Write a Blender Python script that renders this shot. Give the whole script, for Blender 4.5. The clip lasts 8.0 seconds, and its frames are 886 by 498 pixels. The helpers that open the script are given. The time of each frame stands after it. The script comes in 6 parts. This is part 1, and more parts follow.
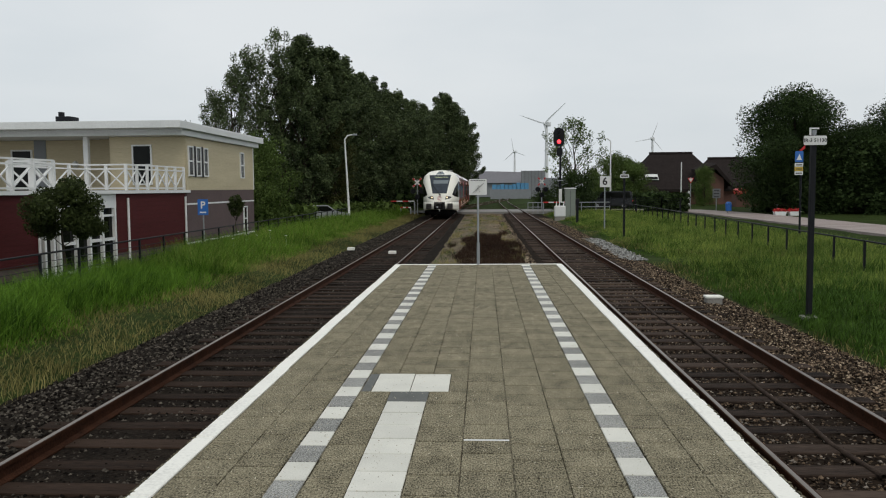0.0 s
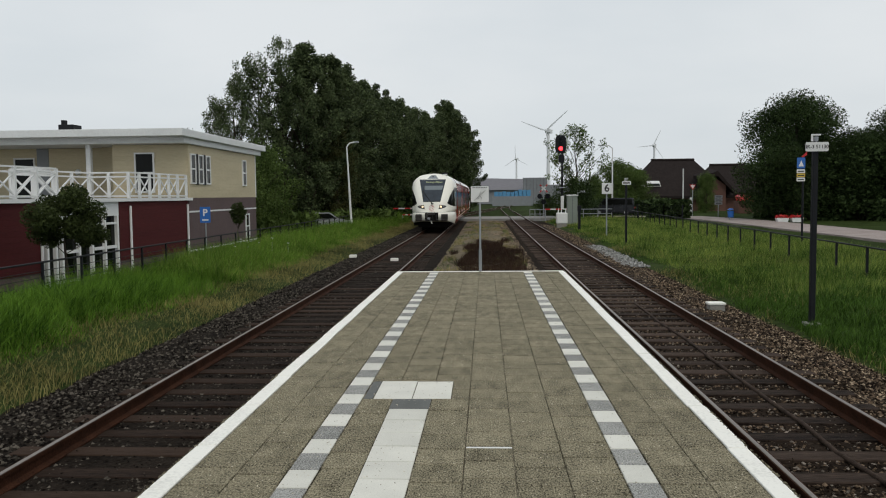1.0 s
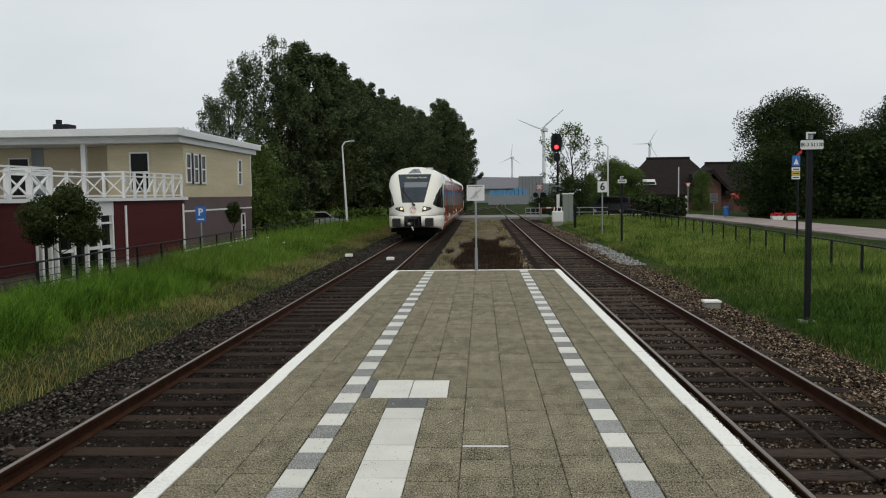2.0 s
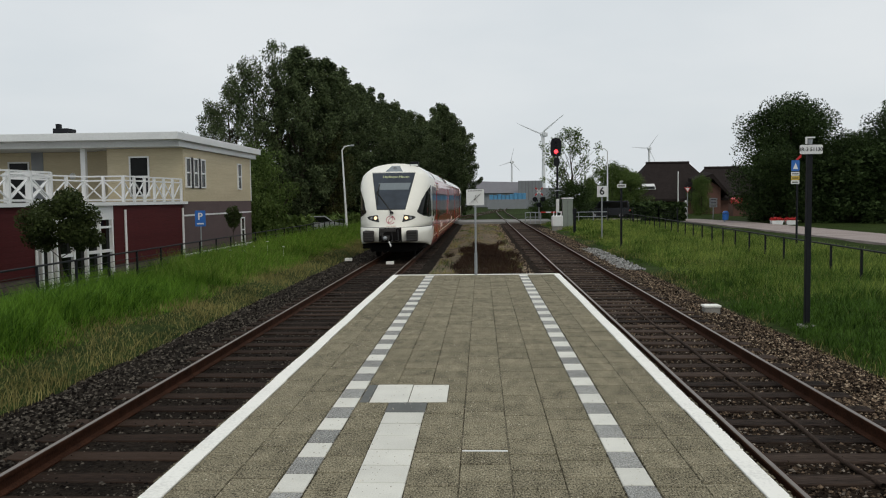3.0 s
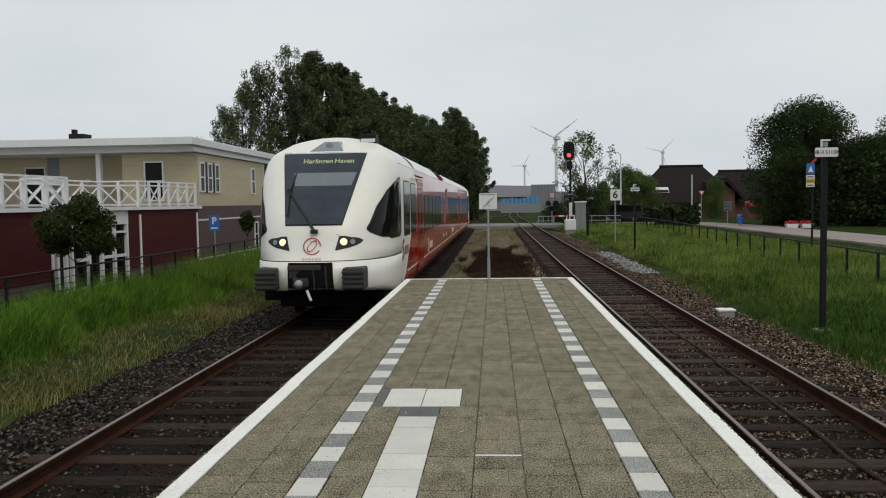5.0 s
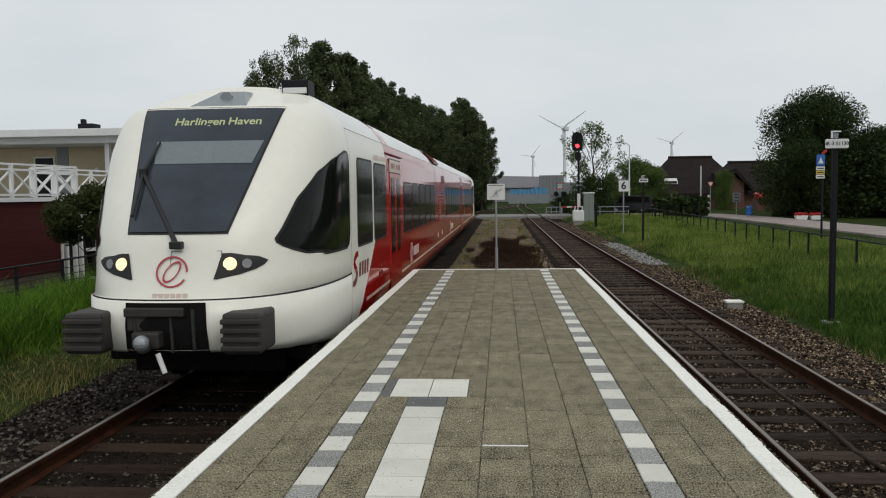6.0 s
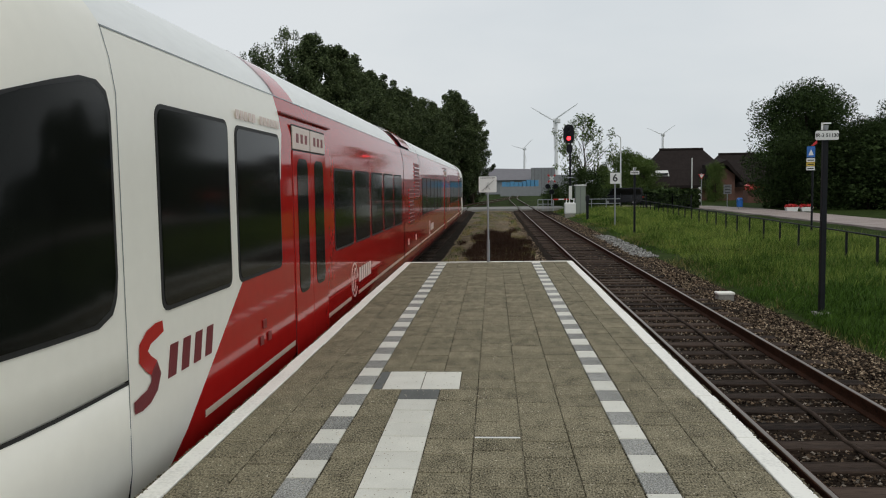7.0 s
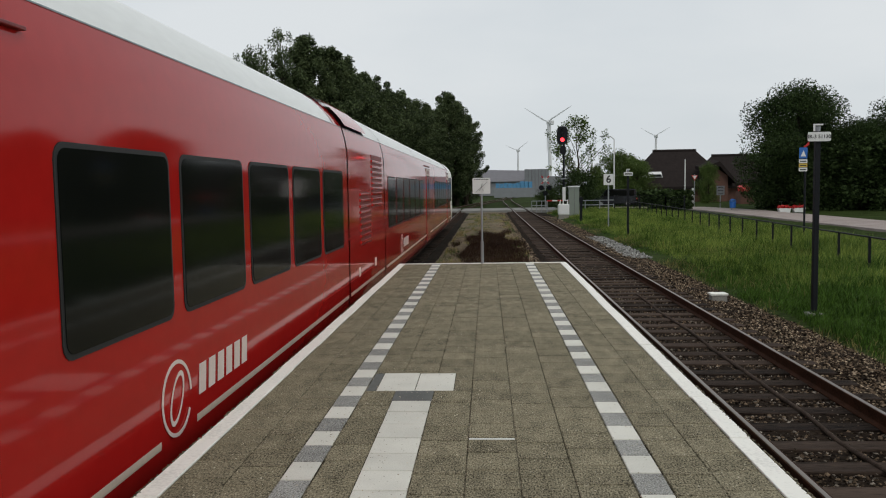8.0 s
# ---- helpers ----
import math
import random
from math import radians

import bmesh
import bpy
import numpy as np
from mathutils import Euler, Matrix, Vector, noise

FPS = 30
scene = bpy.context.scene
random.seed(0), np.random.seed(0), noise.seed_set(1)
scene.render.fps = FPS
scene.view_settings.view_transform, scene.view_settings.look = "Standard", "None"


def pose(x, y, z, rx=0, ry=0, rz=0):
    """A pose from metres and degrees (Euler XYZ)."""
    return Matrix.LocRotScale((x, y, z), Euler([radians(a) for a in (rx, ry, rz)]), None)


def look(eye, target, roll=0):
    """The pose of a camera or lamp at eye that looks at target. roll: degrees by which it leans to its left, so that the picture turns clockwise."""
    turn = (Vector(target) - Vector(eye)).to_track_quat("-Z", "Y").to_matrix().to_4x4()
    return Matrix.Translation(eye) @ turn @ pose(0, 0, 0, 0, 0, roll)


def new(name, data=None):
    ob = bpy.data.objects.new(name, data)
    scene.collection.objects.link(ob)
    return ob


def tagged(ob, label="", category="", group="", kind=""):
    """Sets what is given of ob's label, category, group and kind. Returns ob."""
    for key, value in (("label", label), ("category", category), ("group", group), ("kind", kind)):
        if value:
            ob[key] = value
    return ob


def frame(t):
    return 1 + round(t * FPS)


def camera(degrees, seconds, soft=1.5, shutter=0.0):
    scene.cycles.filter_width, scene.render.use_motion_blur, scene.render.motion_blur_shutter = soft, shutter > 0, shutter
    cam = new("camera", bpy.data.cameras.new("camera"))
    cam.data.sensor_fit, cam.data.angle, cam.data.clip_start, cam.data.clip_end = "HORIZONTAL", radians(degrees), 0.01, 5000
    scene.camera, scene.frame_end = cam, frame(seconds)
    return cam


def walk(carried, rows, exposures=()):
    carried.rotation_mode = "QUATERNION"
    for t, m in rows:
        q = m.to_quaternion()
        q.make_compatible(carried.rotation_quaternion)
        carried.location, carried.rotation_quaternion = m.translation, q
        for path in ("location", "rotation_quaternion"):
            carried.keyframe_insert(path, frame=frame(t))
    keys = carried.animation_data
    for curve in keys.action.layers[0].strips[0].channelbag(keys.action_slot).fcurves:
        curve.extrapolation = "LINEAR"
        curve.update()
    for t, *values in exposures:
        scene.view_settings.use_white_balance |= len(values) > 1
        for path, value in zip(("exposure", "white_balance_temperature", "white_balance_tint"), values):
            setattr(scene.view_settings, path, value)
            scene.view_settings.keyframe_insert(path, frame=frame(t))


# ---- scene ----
cam = camera(57.8, 8.0, soft=1.1)
EYE = (0.0, 0.0, 1.6)
LOOK_ROWS = [
    (0.0, -4.324, 0.5, 2.894), (0.5, -4.056, 0.636, 2.947), (1.0, -3.814, 0.624, 3.032), (1.5, -3.919, 0.8, 2.773),
    (3.0, -3.589, 0.731, 2.706), (3.5, -3.349, 0.701, 2.788), (4.0, -3.429, 0.827, 2.782), (4.5, -3.366, 0.95, 3.087), (4.7, -3.22, 0.93, 3.28), (5.8, -3.83, 0.72, 4.22),
    (6.0, -3.957, 0.7, 4.179), (6.5, -4.335, 0.787, 3.845), (7.0, -4.483, 0.851, 3.588), (7.5, -4.516, 0.82, 3.243),
    (8.0, -4.382, 0.925, 3.145)]
walk(cam, [(t, pose(*EYE, 90 + p, r, y)) for t, p, r, y in LOOK_ROWS],
     [(0.0, 0.0), (4.0, 0.0), (4.5, -0.04), (8.0, -0.05)])

# ---- world and light: an overcast summer day ----
world = bpy.data.worlds.new("overcast_sky")
scene.world = world
world.use_nodes = True
wn, wl = world.node_tree.nodes, world.node_tree.links
wn.clear()
w_out, w_bg = wn.new("ShaderNodeOutputWorld"), wn.new("ShaderNodeBackground")
w_sky = wn.new("ShaderNodeTexSky")
w_sky.sky_type, w_sky.sun_disc = "NISHITA", False
w_sky.sun_elevation, w_sky.sun_rotation = radians(48), radians(150)
w_sky.dust_density = 4.0
w_gain = wn.new("ShaderNodeVectorMath")
w_gain.operation = "SCALE"
w_gain.inputs["Scale"].default_value = 0.06
w_co = wn.new("ShaderNodeTexCoord")
w_map = wn.new("ShaderNodeMapping")
w_map.inputs["Scale"].default_value = (1.0, 1.0, 3.0)
w_noise = wn.new("ShaderNodeTexNoise")
w_noise.inputs["Scale"].default_value, w_noise.inputs["Detail"].default_value = 1.8, 5.0
w_ramp = wn.new("ShaderNodeValToRGB")
w_ramp.color_ramp.elements[0].position, w_ramp.color_ramp.elements[0].color = 0.32, (0.675, 0.735, 0.775, 1)
w_ramp.color_ramp.elements[1].position, w_ramp.color_ramp.elements[1].color = 0.68, (0.82, 0.855, 0.875, 1)
w_mix = wn.new("ShaderNodeMix")
w_mix.data_type = "RGBA"
w_mix.inputs["Factor"].default_value = 0.88
wl.new(w_co.outputs["Generated"], w_map.inputs["Vector"])
wl.new(w_map.outputs["Vector"], w_noise.inputs["Vector"])
wl.new(w_noise.outputs["Fac"], w_ramp.inputs["Fac"])
wl.new(w_sky.outputs["Color"], w_gain.inputs[0])
wl.new(w_gain.outputs["Vector"], w_mix.inputs["A"])
wl.new(w_ramp.outputs["Color"], w_mix.inputs["B"])
wl.new(w_mix.outputs["Result"], w_bg.inputs["Color"])
w_bg.inputs["Strength"].default_value = 1.0
wl.new(w_bg.outputs["Background"], w_out.inputs["Surface"])
sun = new("sun", bpy.data.lights.new("sun", "SUN"))
sun.data.energy, sun.data.angle, sun.data.color = 0.65, radians(25), (1.0, 0.90, 0.74)
sun.matrix_basis = look((6, -10, 14), (0, 0, 0))


# ---- materials ----
def material(name, color, rough=0.7, metal=0.0, vary=0.25, scale=4.0, fine=60.0, bump=0.15, tint=None, stretch=(1, 1, 1), per=None, spec=0.5, coat=0.0, depth=0.01, piece_gain=0.30, place=False, lo_at=0.30, hi_at=0.70, grain=0.55):
    """A surface with stains at one scale, grain at another, and fine relief. per: 'object' or 'island' varies the pieces."""
    m = bpy.data.materials.new(name)
    m.use_nodes = True
    n, l = m.node_tree.nodes, m.node_tree.links
    b = n["Principled BSDF"]
    b.inputs["Roughness"].default_value, b.inputs["Metallic"].default_value = rough, metal
    b.inputs["Specular IOR Level"].default_value = spec
    b.inputs["Coat Weight"].default_value = coat
    b.inputs["Coat Roughness"].default_value = 0.04
    co = n.new("ShaderNodeTexCoord")
    mp = n.new("ShaderNodeMapping")
    mp.inputs["Scale"].default_value = stretch
    if place:
        l.new(n.new("ShaderNodeNewGeometry").outputs["Position"], mp.inputs["Vector"])
    else:
        l.new(co.outputs["Object"], mp.inputs["Vector"])
    big, small = n.new("ShaderNodeTexNoise"), n.new("ShaderNodeTexNoise")
    for node, s, d in ((big, scale, 4.0), (small, fine, 3.0)):
        node.inputs["Scale"].default_value, node.inputs["Detail"].default_value = s, d
        l.new(mp.outputs["Vector"], node.inputs["Vector"])
    add = n.new("ShaderNodeMath")
    add.operation = "MULTIPLY_ADD"
    add.inputs[1].default_value = grain
    l.new(small.outputs["Fac"], add.inputs[0])
    half = n.new("ShaderNodeMath")
    half.operation = "MULTIPLY"
    half.inputs[1].default_value = 1 - grain
    l.new(big.outputs["Fac"], half.inputs[0])
    l.new(half.outputs[0], add.inputs[2])
    last = add.outputs[0]
    if per:
        if per == "object":
            rnd = n.new("ShaderNodeObjectInfo").outputs["Random"]
        else:
            rnd = n.new("ShaderNodeNewGeometry").outputs["Random Per Island"]
        piece = n.new("ShaderNodeMath")
        piece.operation = "MULTIPLY_ADD"
        piece.inputs[1].default_value = piece_gain
        l.new(rnd, piece.inputs[0])
        sub = n.new("ShaderNodeMath")
        sub.operation = "SUBTRACT"
        sub.inputs[1].default_value = piece_gain / 2
        l.new(last, sub.inputs[0])
        l.new(sub.outputs[0], piece.inputs[2])
        last = piece.outputs[0]
    ramp = n.new("ShaderNodeValToRGB")
    lo = [max(0.0, c * (1 - vary)) for c in color]
    hi = [min(1.0, c * (1 + vary)) for c in (tint or color)]
    ramp.color_ramp.elements[0].position, ramp.color_ramp.elements[0].color = lo_at, (*lo, 1)
    ramp.color_ramp.elements[1].position, ramp.color_ramp.elements[1].color = hi_at, (*hi, 1)
    l.new(last, ramp.inputs["Fac"])
    l.new(ramp.outputs["Color"], b.inputs["Base Color"])
    if bump:
        bp = n.new("ShaderNodeBump")
        bp.inputs["Strength"].default_value, bp.inputs["Distance"].default_value = bump, depth
        l.new(small.outputs["Fac"], bp.inputs["Height"])
        l.new(bp.outputs["Normal"], b.inputs["Normal"])
    return m


def glowing(name, color, strength):
    m = bpy.data.materials.new(name)
    m.use_nodes = True
    b = m.node_tree.nodes["Principled BSDF"]
    b.inputs["Base Color"].default_value = (*color, 1)
    b.inputs["Emission Color"].default_value, b.inputs["Emission Strength"].default_value = (*color, 1), strength
    return m


def leafy(name, dark, light):
    m = material(name, dark, rough=0.6, vary=0.35, scale=0.35, fine=3.0, bump=0.0, tint=light, per="island", spec=0.08, lo_at=0.34, hi_at=0.64, place=True)
    n, l = m.node_tree.nodes, m.node_tree.links
    b = n["Principled BSDF"]
    tr = n.new("ShaderNodeBsdfTranslucent")
    mx = n.new("ShaderNodeMixShader")
    mx.inputs["Fac"].default_value = 0.22
    l.new(b.inputs["Base Color"].links[0].from_socket, tr.inputs["Color"])
    l.new(b.outputs["BSDF"], mx.inputs[1])
    l.new(tr.outputs["BSDF"], mx.inputs[2])
    l.new(mx.outputs["Shader"], n["Material Output"].inputs["Surface"])
    return m


M = {}
PAVER = dict(rough=0.92, vary=0.62, scale=9.0, fine=110, bump=0.3, tint=(0.228, 0.203, 0.140), piece_gain=0.05, stretch=(1, 0.45, 1), place=True, spec=0.08, lo_at=0.35, hi_at=0.65, grain=0.78)
M["tile"] = material("concrete_paver", (0.110, 0.097, 0.066), per="object", **PAVER)
M["tile_far"] = material("concrete_paver_far", (0.110, 0.097, 0.066), per="island", **PAVER)
M["tile_grey"] = material("grey_paver", (0.30, 0.30, 0.285), 0.9, vary=0.6, scale=6, fine=110, bump=0.7, grain=0.85, lo_at=0.38, hi_at=0.64, per="object", spec=0.1, place=True, piece_gain=0.08)
M["tile_dark"] = material("dark_grey_paver", (0.15, 0.155, 0.15), 0.9, vary=0.25, scale=6, fine=120, bump=0.4, per="object", spec=0.1, place=True)
M["tile_white"] = material("white_paver", (0.66, 0.65, 0.59), 0.8, vary=0.14, scale=4, fine=110, bump=0.3, per="object", spec=0.2, place=True, piece_gain=0.2)
M["line_white"] = material("white_painted_kerb", (0.76, 0.75, 0.70), 0.75, vary=0.16, scale=2.5, fine=45, bump=0.3, spec=0.2, place=True, lo_at=0.22, hi_at=0.5)
M["joint"] = material("sand_joint", (0.055, 0.047, 0.030), 0.95, vary=0.4, scale=1.6, fine=28, spec=0.05, tint=(0.24, 0.215, 0.155), place=True, lo_at=0.44, hi_at=0.70)
M["concrete"] = material("raw_concrete", (0.26, 0.25, 0.23), 0.9, vary=0.3, scale=2, fine=50, bump=0.3, spec=0.2)
M["ballast_l"] = material("dirty_ballast", (0.008, 0.0062, 0.0048), 0.95, vary=0.6, scale=2.2, fine=22, bump=1.0, tint=(0.020, 0.0155, 0.012), depth=0.04, spec=0.04)
M["stone_l"] = material("dirty_ballast_stone", (0.018, 0.0145, 0.012), 0.9, vary=0.6, scale=3, fine=30, bump=0.4, tint=(0.10, 0.088, 0.073), per="island", spec=0.06, piece_gain=0.6, lo_at=0.42, hi_at=0.86)
M["stone_r"] = material("ballast_stone", (0.024, 0.016, 0.011), 0.9, vary=0.6, scale=3, fine=30, bump=0.4, tint=(0.15, 0.108, 0.074), per="island", spec=0.06, piece_gain=0.6, lo_at=0.38, hi_at=0.86)
M["stone_g"] = material("grey_ballast_stone", (0.11, 0.11, 0.105), 0.9, vary=0.6, scale=3, fine=30, bump=0.4, tint=(0.27, 0.27, 0.26), per="island", spec=0.06)
M["ballast_r"] = material("brown_ballast", (0.009, 0.0062, 0.0045), 0.95, vary=0.6, scale=2.2, fine=22, bump=1.0, tint=(0.024, 0.017, 0.012), depth=0.04, spec=0.04)
M["sleeper"] = material("tarred_timber", (0.010, 0.0064, 0.0045), 0.88, vary=0.5, scale=3, fine=30, bump=0.6, stretch=(0.25, 3, 3), tint=(0.034, 0.022, 0.016), per="object", spec=0.08)
M["sleeper_dark"] = material("wet_dark_timber", (0.007, 0.0048, 0.0038), 0.85, vary=0.5, scale=3, fine=30, bump=0.6, stretch=(0.25, 3, 3), tint=(0.058, 0.041, 0.032), per="object", spec=0.08)
M["stone_t"] = material("tan_ballast_stone", (0.055, 0.037, 0.025), 0.9, vary=0.5, scale=3, fine=30, bump=0.4, tint=(0.38, 0.30, 0.215), per="island", spec=0.06, piece_gain=0.6, lo_at=0.38, hi_at=0.84)
M["stone_m"] = material("grey_brown_ballast_stone", (0.035, 0.026, 0.020), 0.9, vary=0.5, scale=3, fine=30, bump=0.4, tint=(0.25, 0.215, 0.18), per="island", spec=0.06, piece_gain=0.6, lo_at=0.38, hi_at=0.84)
M["joint_sand"] = material("pale_joint_sand", (0.065, 0.056, 0.036), 0.95, vary=0.3, scale=3, fine=22, bump=0.0, tint=(0.24, 0.215, 0.16), spec=0.05, place=True, lo_at=0.46, hi_at=0.62)
M["grit"] = material("pale_grit", (0.24, 0.21, 0.15), 0.9, vary=0.4, scale=9, fine=90, bump=0.0, tint=(0.50, 0.46, 0.37), per="island", spec=0.06, place=True)
M["rust"] = material("rusty_steel", (0.022, 0.0090, 0.0048), 0.85, vary=0.45, scale=5, fine=60, bump=0.4, tint=(0.050, 0.020, 0.0105), spec=0.1, place=True)
M["rail_top"] = material("worn_rail_head", (0.23, 0.20, 0.175), 0.38, metal=0.9, vary=0.2, scale=2, fine=40, bump=0.05, stretch=(8, 0.3, 8))
M["soil"] = material("trackside_soil", (0.060, 0.046, 0.030), 0.95, vary=0.5, scale=0.9, fine=18, bump=0.8, tint=(0.17, 0.14, 0.095), depth=0.03, spec=0.04)
M["meadow"] = material("meadow_ground", (0.013, 0.024, 0.006), 0.95, vary=0.5, scale=0.35, fine=7, bump=0.7, tint=(0.034, 0.050, 0.014), depth=0.05, spec=0.03)
M["asphalt"] = material("asphalt", (0.07, 0.07, 0.07), 0.9, vary=0.3, scale=1, fine=80, bump=0.3)
M["brickroad"] = material("clinker_road", (0.26, 0.205, 0.19), 0.9, vary=0.25, scale=0.8, fine=30, bump=0.3, tint=(0.32, 0.27, 0.25))
M["crossing"] = material("crossing_concrete", (0.24, 0.235, 0.225), 0.9, vary=0.25, scale=1, fine=30, bump=0.3)
M["grass_a"] = leafy("long_grass", (0.020, 0.054, 0.007), (0.066, 0.125, 0.020))
M["grass_l"] = leafy("fresh_bank_grass", (0.026, 0.080, 0.006), (0.120, 0.225, 0.026))
M["grass_c"] = leafy("sunlit_meadow_grass", (0.100, 0.165, 0.024), (0.215, 0.270, 0.060))
M["grass_b"] = leafy("dry_grass", (0.15, 0.135, 0.045), (0.25, 0.22, 0.085))
M["leaf_dark"] = leafy("poplar_leaf", (0.044, 0.064, 0.030), (0.092, 0.120, 0.054))
M["leaf_mid"] = leafy("lime_leaf", (0.052, 0.088, 0.022), (0.096, 0.140, 0.038))
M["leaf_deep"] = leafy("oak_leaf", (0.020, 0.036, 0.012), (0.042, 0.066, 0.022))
M["dead_weed"] = leafy("dead_weed", (0.022, 0.012, 0.008), (0.045, 0.026, 0.017))
M["leaf_brown"] = leafy("olive_leaf", (0.042, 0.046, 0.017), (0.070, 0.074, 0.026))
M["leaf_maroon"] = leafy("dark_maroon_green_leaf", (0.018, 0.028, 0.009), (0.042, 0.056, 0.018))
M["bark"] = material("bark", (0.055, 0.045, 0.035), 0.95, vary=0.5, scale=4, fine=25, bump=0.8, spec=0.06, stretch=(1, 1, 0.3), depth=0.03)
M["white_train"] = material("white_train_lacquer", (0.86, 0.845, 0.765), 0.30, vary=0.025, scale=0.9, fine=9, bump=0.0, coat=0.0, spec=0.4)
M["roof_train"] = material("white_train_roof", (0.80, 0.82, 0.81), 0.40, vary=0.06, scale=1.2, fine=12, bump=0.02, stretch=(1, 0.4, 1))
M["red_train"] = material("red_train_lacquer", (0.42, 0.014, 0.012), 0.07, vary=0.08, scale=0.7, fine=7, bump=0.0, coat=0.0, spec=0.30)
M["red_dark"] = material("red_skirt", (0.20, 0.012, 0.012), 0.4, vary=0.2, scale=1, fine=12, bump=0.03)
M["cream_line"] = material("cream_stripe", (0.72, 0.60, 0.48), 0.4, vary=0.12, scale=3, fine=20, bump=0)
M["glass_dark"] = material("tinted_window", (0.007, 0.008, 0.007), 0.09, vary=0.3, scale=0.8, fine=3, bump=0, spec=0.13)
M["windscreen"] = material("windscreen_glass", (0.034, 0.044, 0.058), 0.08, vary=0.3, scale=0.8, fine=3, bump=0, spec=0.35)
M["blind"] = material("grey_sun_blind", (0.17, 0.20, 0.215), 0.25, vary=0.1, scale=2, fine=20, bump=0, spec=0.5)
M["rubber"] = material("black_rubber", (0.012, 0.012, 0.012), 0.6, vary=0.4, scale=3, fine=40, bump=0.1)
M["bogie"] = material("oily_underframe", (0.010, 0.009, 0.009), 0.8, vary=0.5, scale=3, fine=30, bump=0.3, spec=0.06)
M["buffer"] = material("buffer_grey", (0.030, 0.026, 0.024), 0.65, vary=0.4, scale=4, fine=50, bump=0.2)
M["head_glow"] = glowing("headlight_glow", (1.0, 0.74, 0.46), 0.9)
M["head_dim"] = material("lamp_reflector", (0.25, 0.25, 0.25), 0.15, metal=0.8, vary=0.2)
M["led"] = glowing("amber_display", (0.42, 0.46, 0.24), 0.12)
M["brand_dark"] = material("dark_red_brand", (0.16, 0.012, 0.02), 0.4, vary=0.1)
M["logo_red"] = material("red_emblem", (0.42, 0.05, 0.07), 0.4, vary=0.1)
M["logo_pale"] = material("pale_emblem", (0.76, 0.64, 0.58), 0.4, vary=0.1)
M["steel"] = material("galvanised_steel", (0.33, 0.35, 0.37), 0.5, metal=0.55, vary=0.2, scale=4, fine=50, bump=0.05)
M["black"] = material("black_paint", (0.009, 0.010, 0.013), 0.55, vary=0.4, scale=4, fine=40, bump=0.05, spec=0.2)
M["ink"] = material("black_ink", (0.015, 0.015, 0.016), 0.6, vary=0.2)
M["sign_white"] = material("white_sign", (0.72, 0.73, 0.72), 0.5, vary=0.06, scale=4, fine=30, bump=0)
M["sign_blue"] = material("blue_sign", (0.02, 0.13, 0.45), 0.45, vary=0.1, scale=4, fine=30, bump=0)
M["sign_red"] = material("red_sign", (0.5, 0.02, 0.02), 0.5, vary=0.12, scale=4, fine=30, bump=0)
M["yellow"] = material("yellow_sign", (0.6, 0.42, 0.06), 0.5, vary=0.15, scale=4, fine=30, bump=0)
M["red_lamp"] = glowing("red_signal_light", (1.0, 0.03, 0.04), 4.0)
M["beige"] = material("beige_plank_cladding", (0.50, 0.43, 0.285), 0.75, vary=0.10, scale=0.8, fine=12, bump=0.1, stretch=(0.3, 0.3, 3), tint=(0.54, 0.47, 0.32))
M["claret"] = material("claret_plank_cladding", (0.075, 0.015, 0.016), 0.7, vary=0.25, scale=1, fine=14, bump=0.1, spec=0.15, stretch=(0.3, 0.3, 3))
M["purple_brick"] = material("purple_brown_brick", (0.105, 0.072, 0.072), 0.9, vary=0.2, scale=1, fine=18, bump=0.25)
M["white_paint"] = material("white_woodwork", (0.74, 0.75, 0.75), 0.5, vary=0.06, scale=2, fine=20, bump=0.02)
M["fascia"] = material("white_fascia", (0.68, 0.70, 0.70), 0.5, vary=0.08, scale=1, fine=12, bump=0.02)
M["thatch"] = material("dark_thatch", (0.026, 0.021, 0.020), 0.95, vary=0.3, scale=0.8, fine=10, bump=0.5, spec=0.06, stretch=(3, 3, 0.4), depth=0.04)
M["house_brick"] = material("dark_house_brick", (0.12, 0.06, 0.045), 0.9, vary=0.25, scale=1, fine=15, bump=0.2)
M["shed_grey"] = material("grey_corrugated_steel", (0.22, 0.235, 0.25), 0.6, vary=0.1, scale=0.05, fine=1.5, bump=0)
M["shed_dark"] = material("dark_shed_roof", (0.145, 0.14, 0.155), 0.7, vary=0.15, scale=0.05, fine=1.0, bump=0)
M["shed_blue"] = material("blue_steel", (0.08, 0.26, 0.45), 0.6, vary=0.2, scale=0.1, fine=2, bump=0)
M["turbine"] = material("turbine_white", (0.74, 0.76, 0.78), 0.6, vary=0.04, scale=0.1, fine=1, bump=0)
M["cabinet"] = material("cabinet_green_grey", (0.20, 0.23, 0.20), 0.6, vary=0.12, scale=3, fine=30, bump=0.03)
M["car_silver"] = material("silver_car_paint", (0.35, 0.36, 0.38), 0.3, metal=0.4, vary=0.05, coat=0.5, bump=0)
M["car_dark"] = material("dark_car_paint", (0.02, 0.022, 0.028), 0.25, vary=0.1, coat=0.5, bump=0)
M["flower_white"] = material("white_petal", (0.7, 0.7, 0.66), 0.7, vary=0.1)


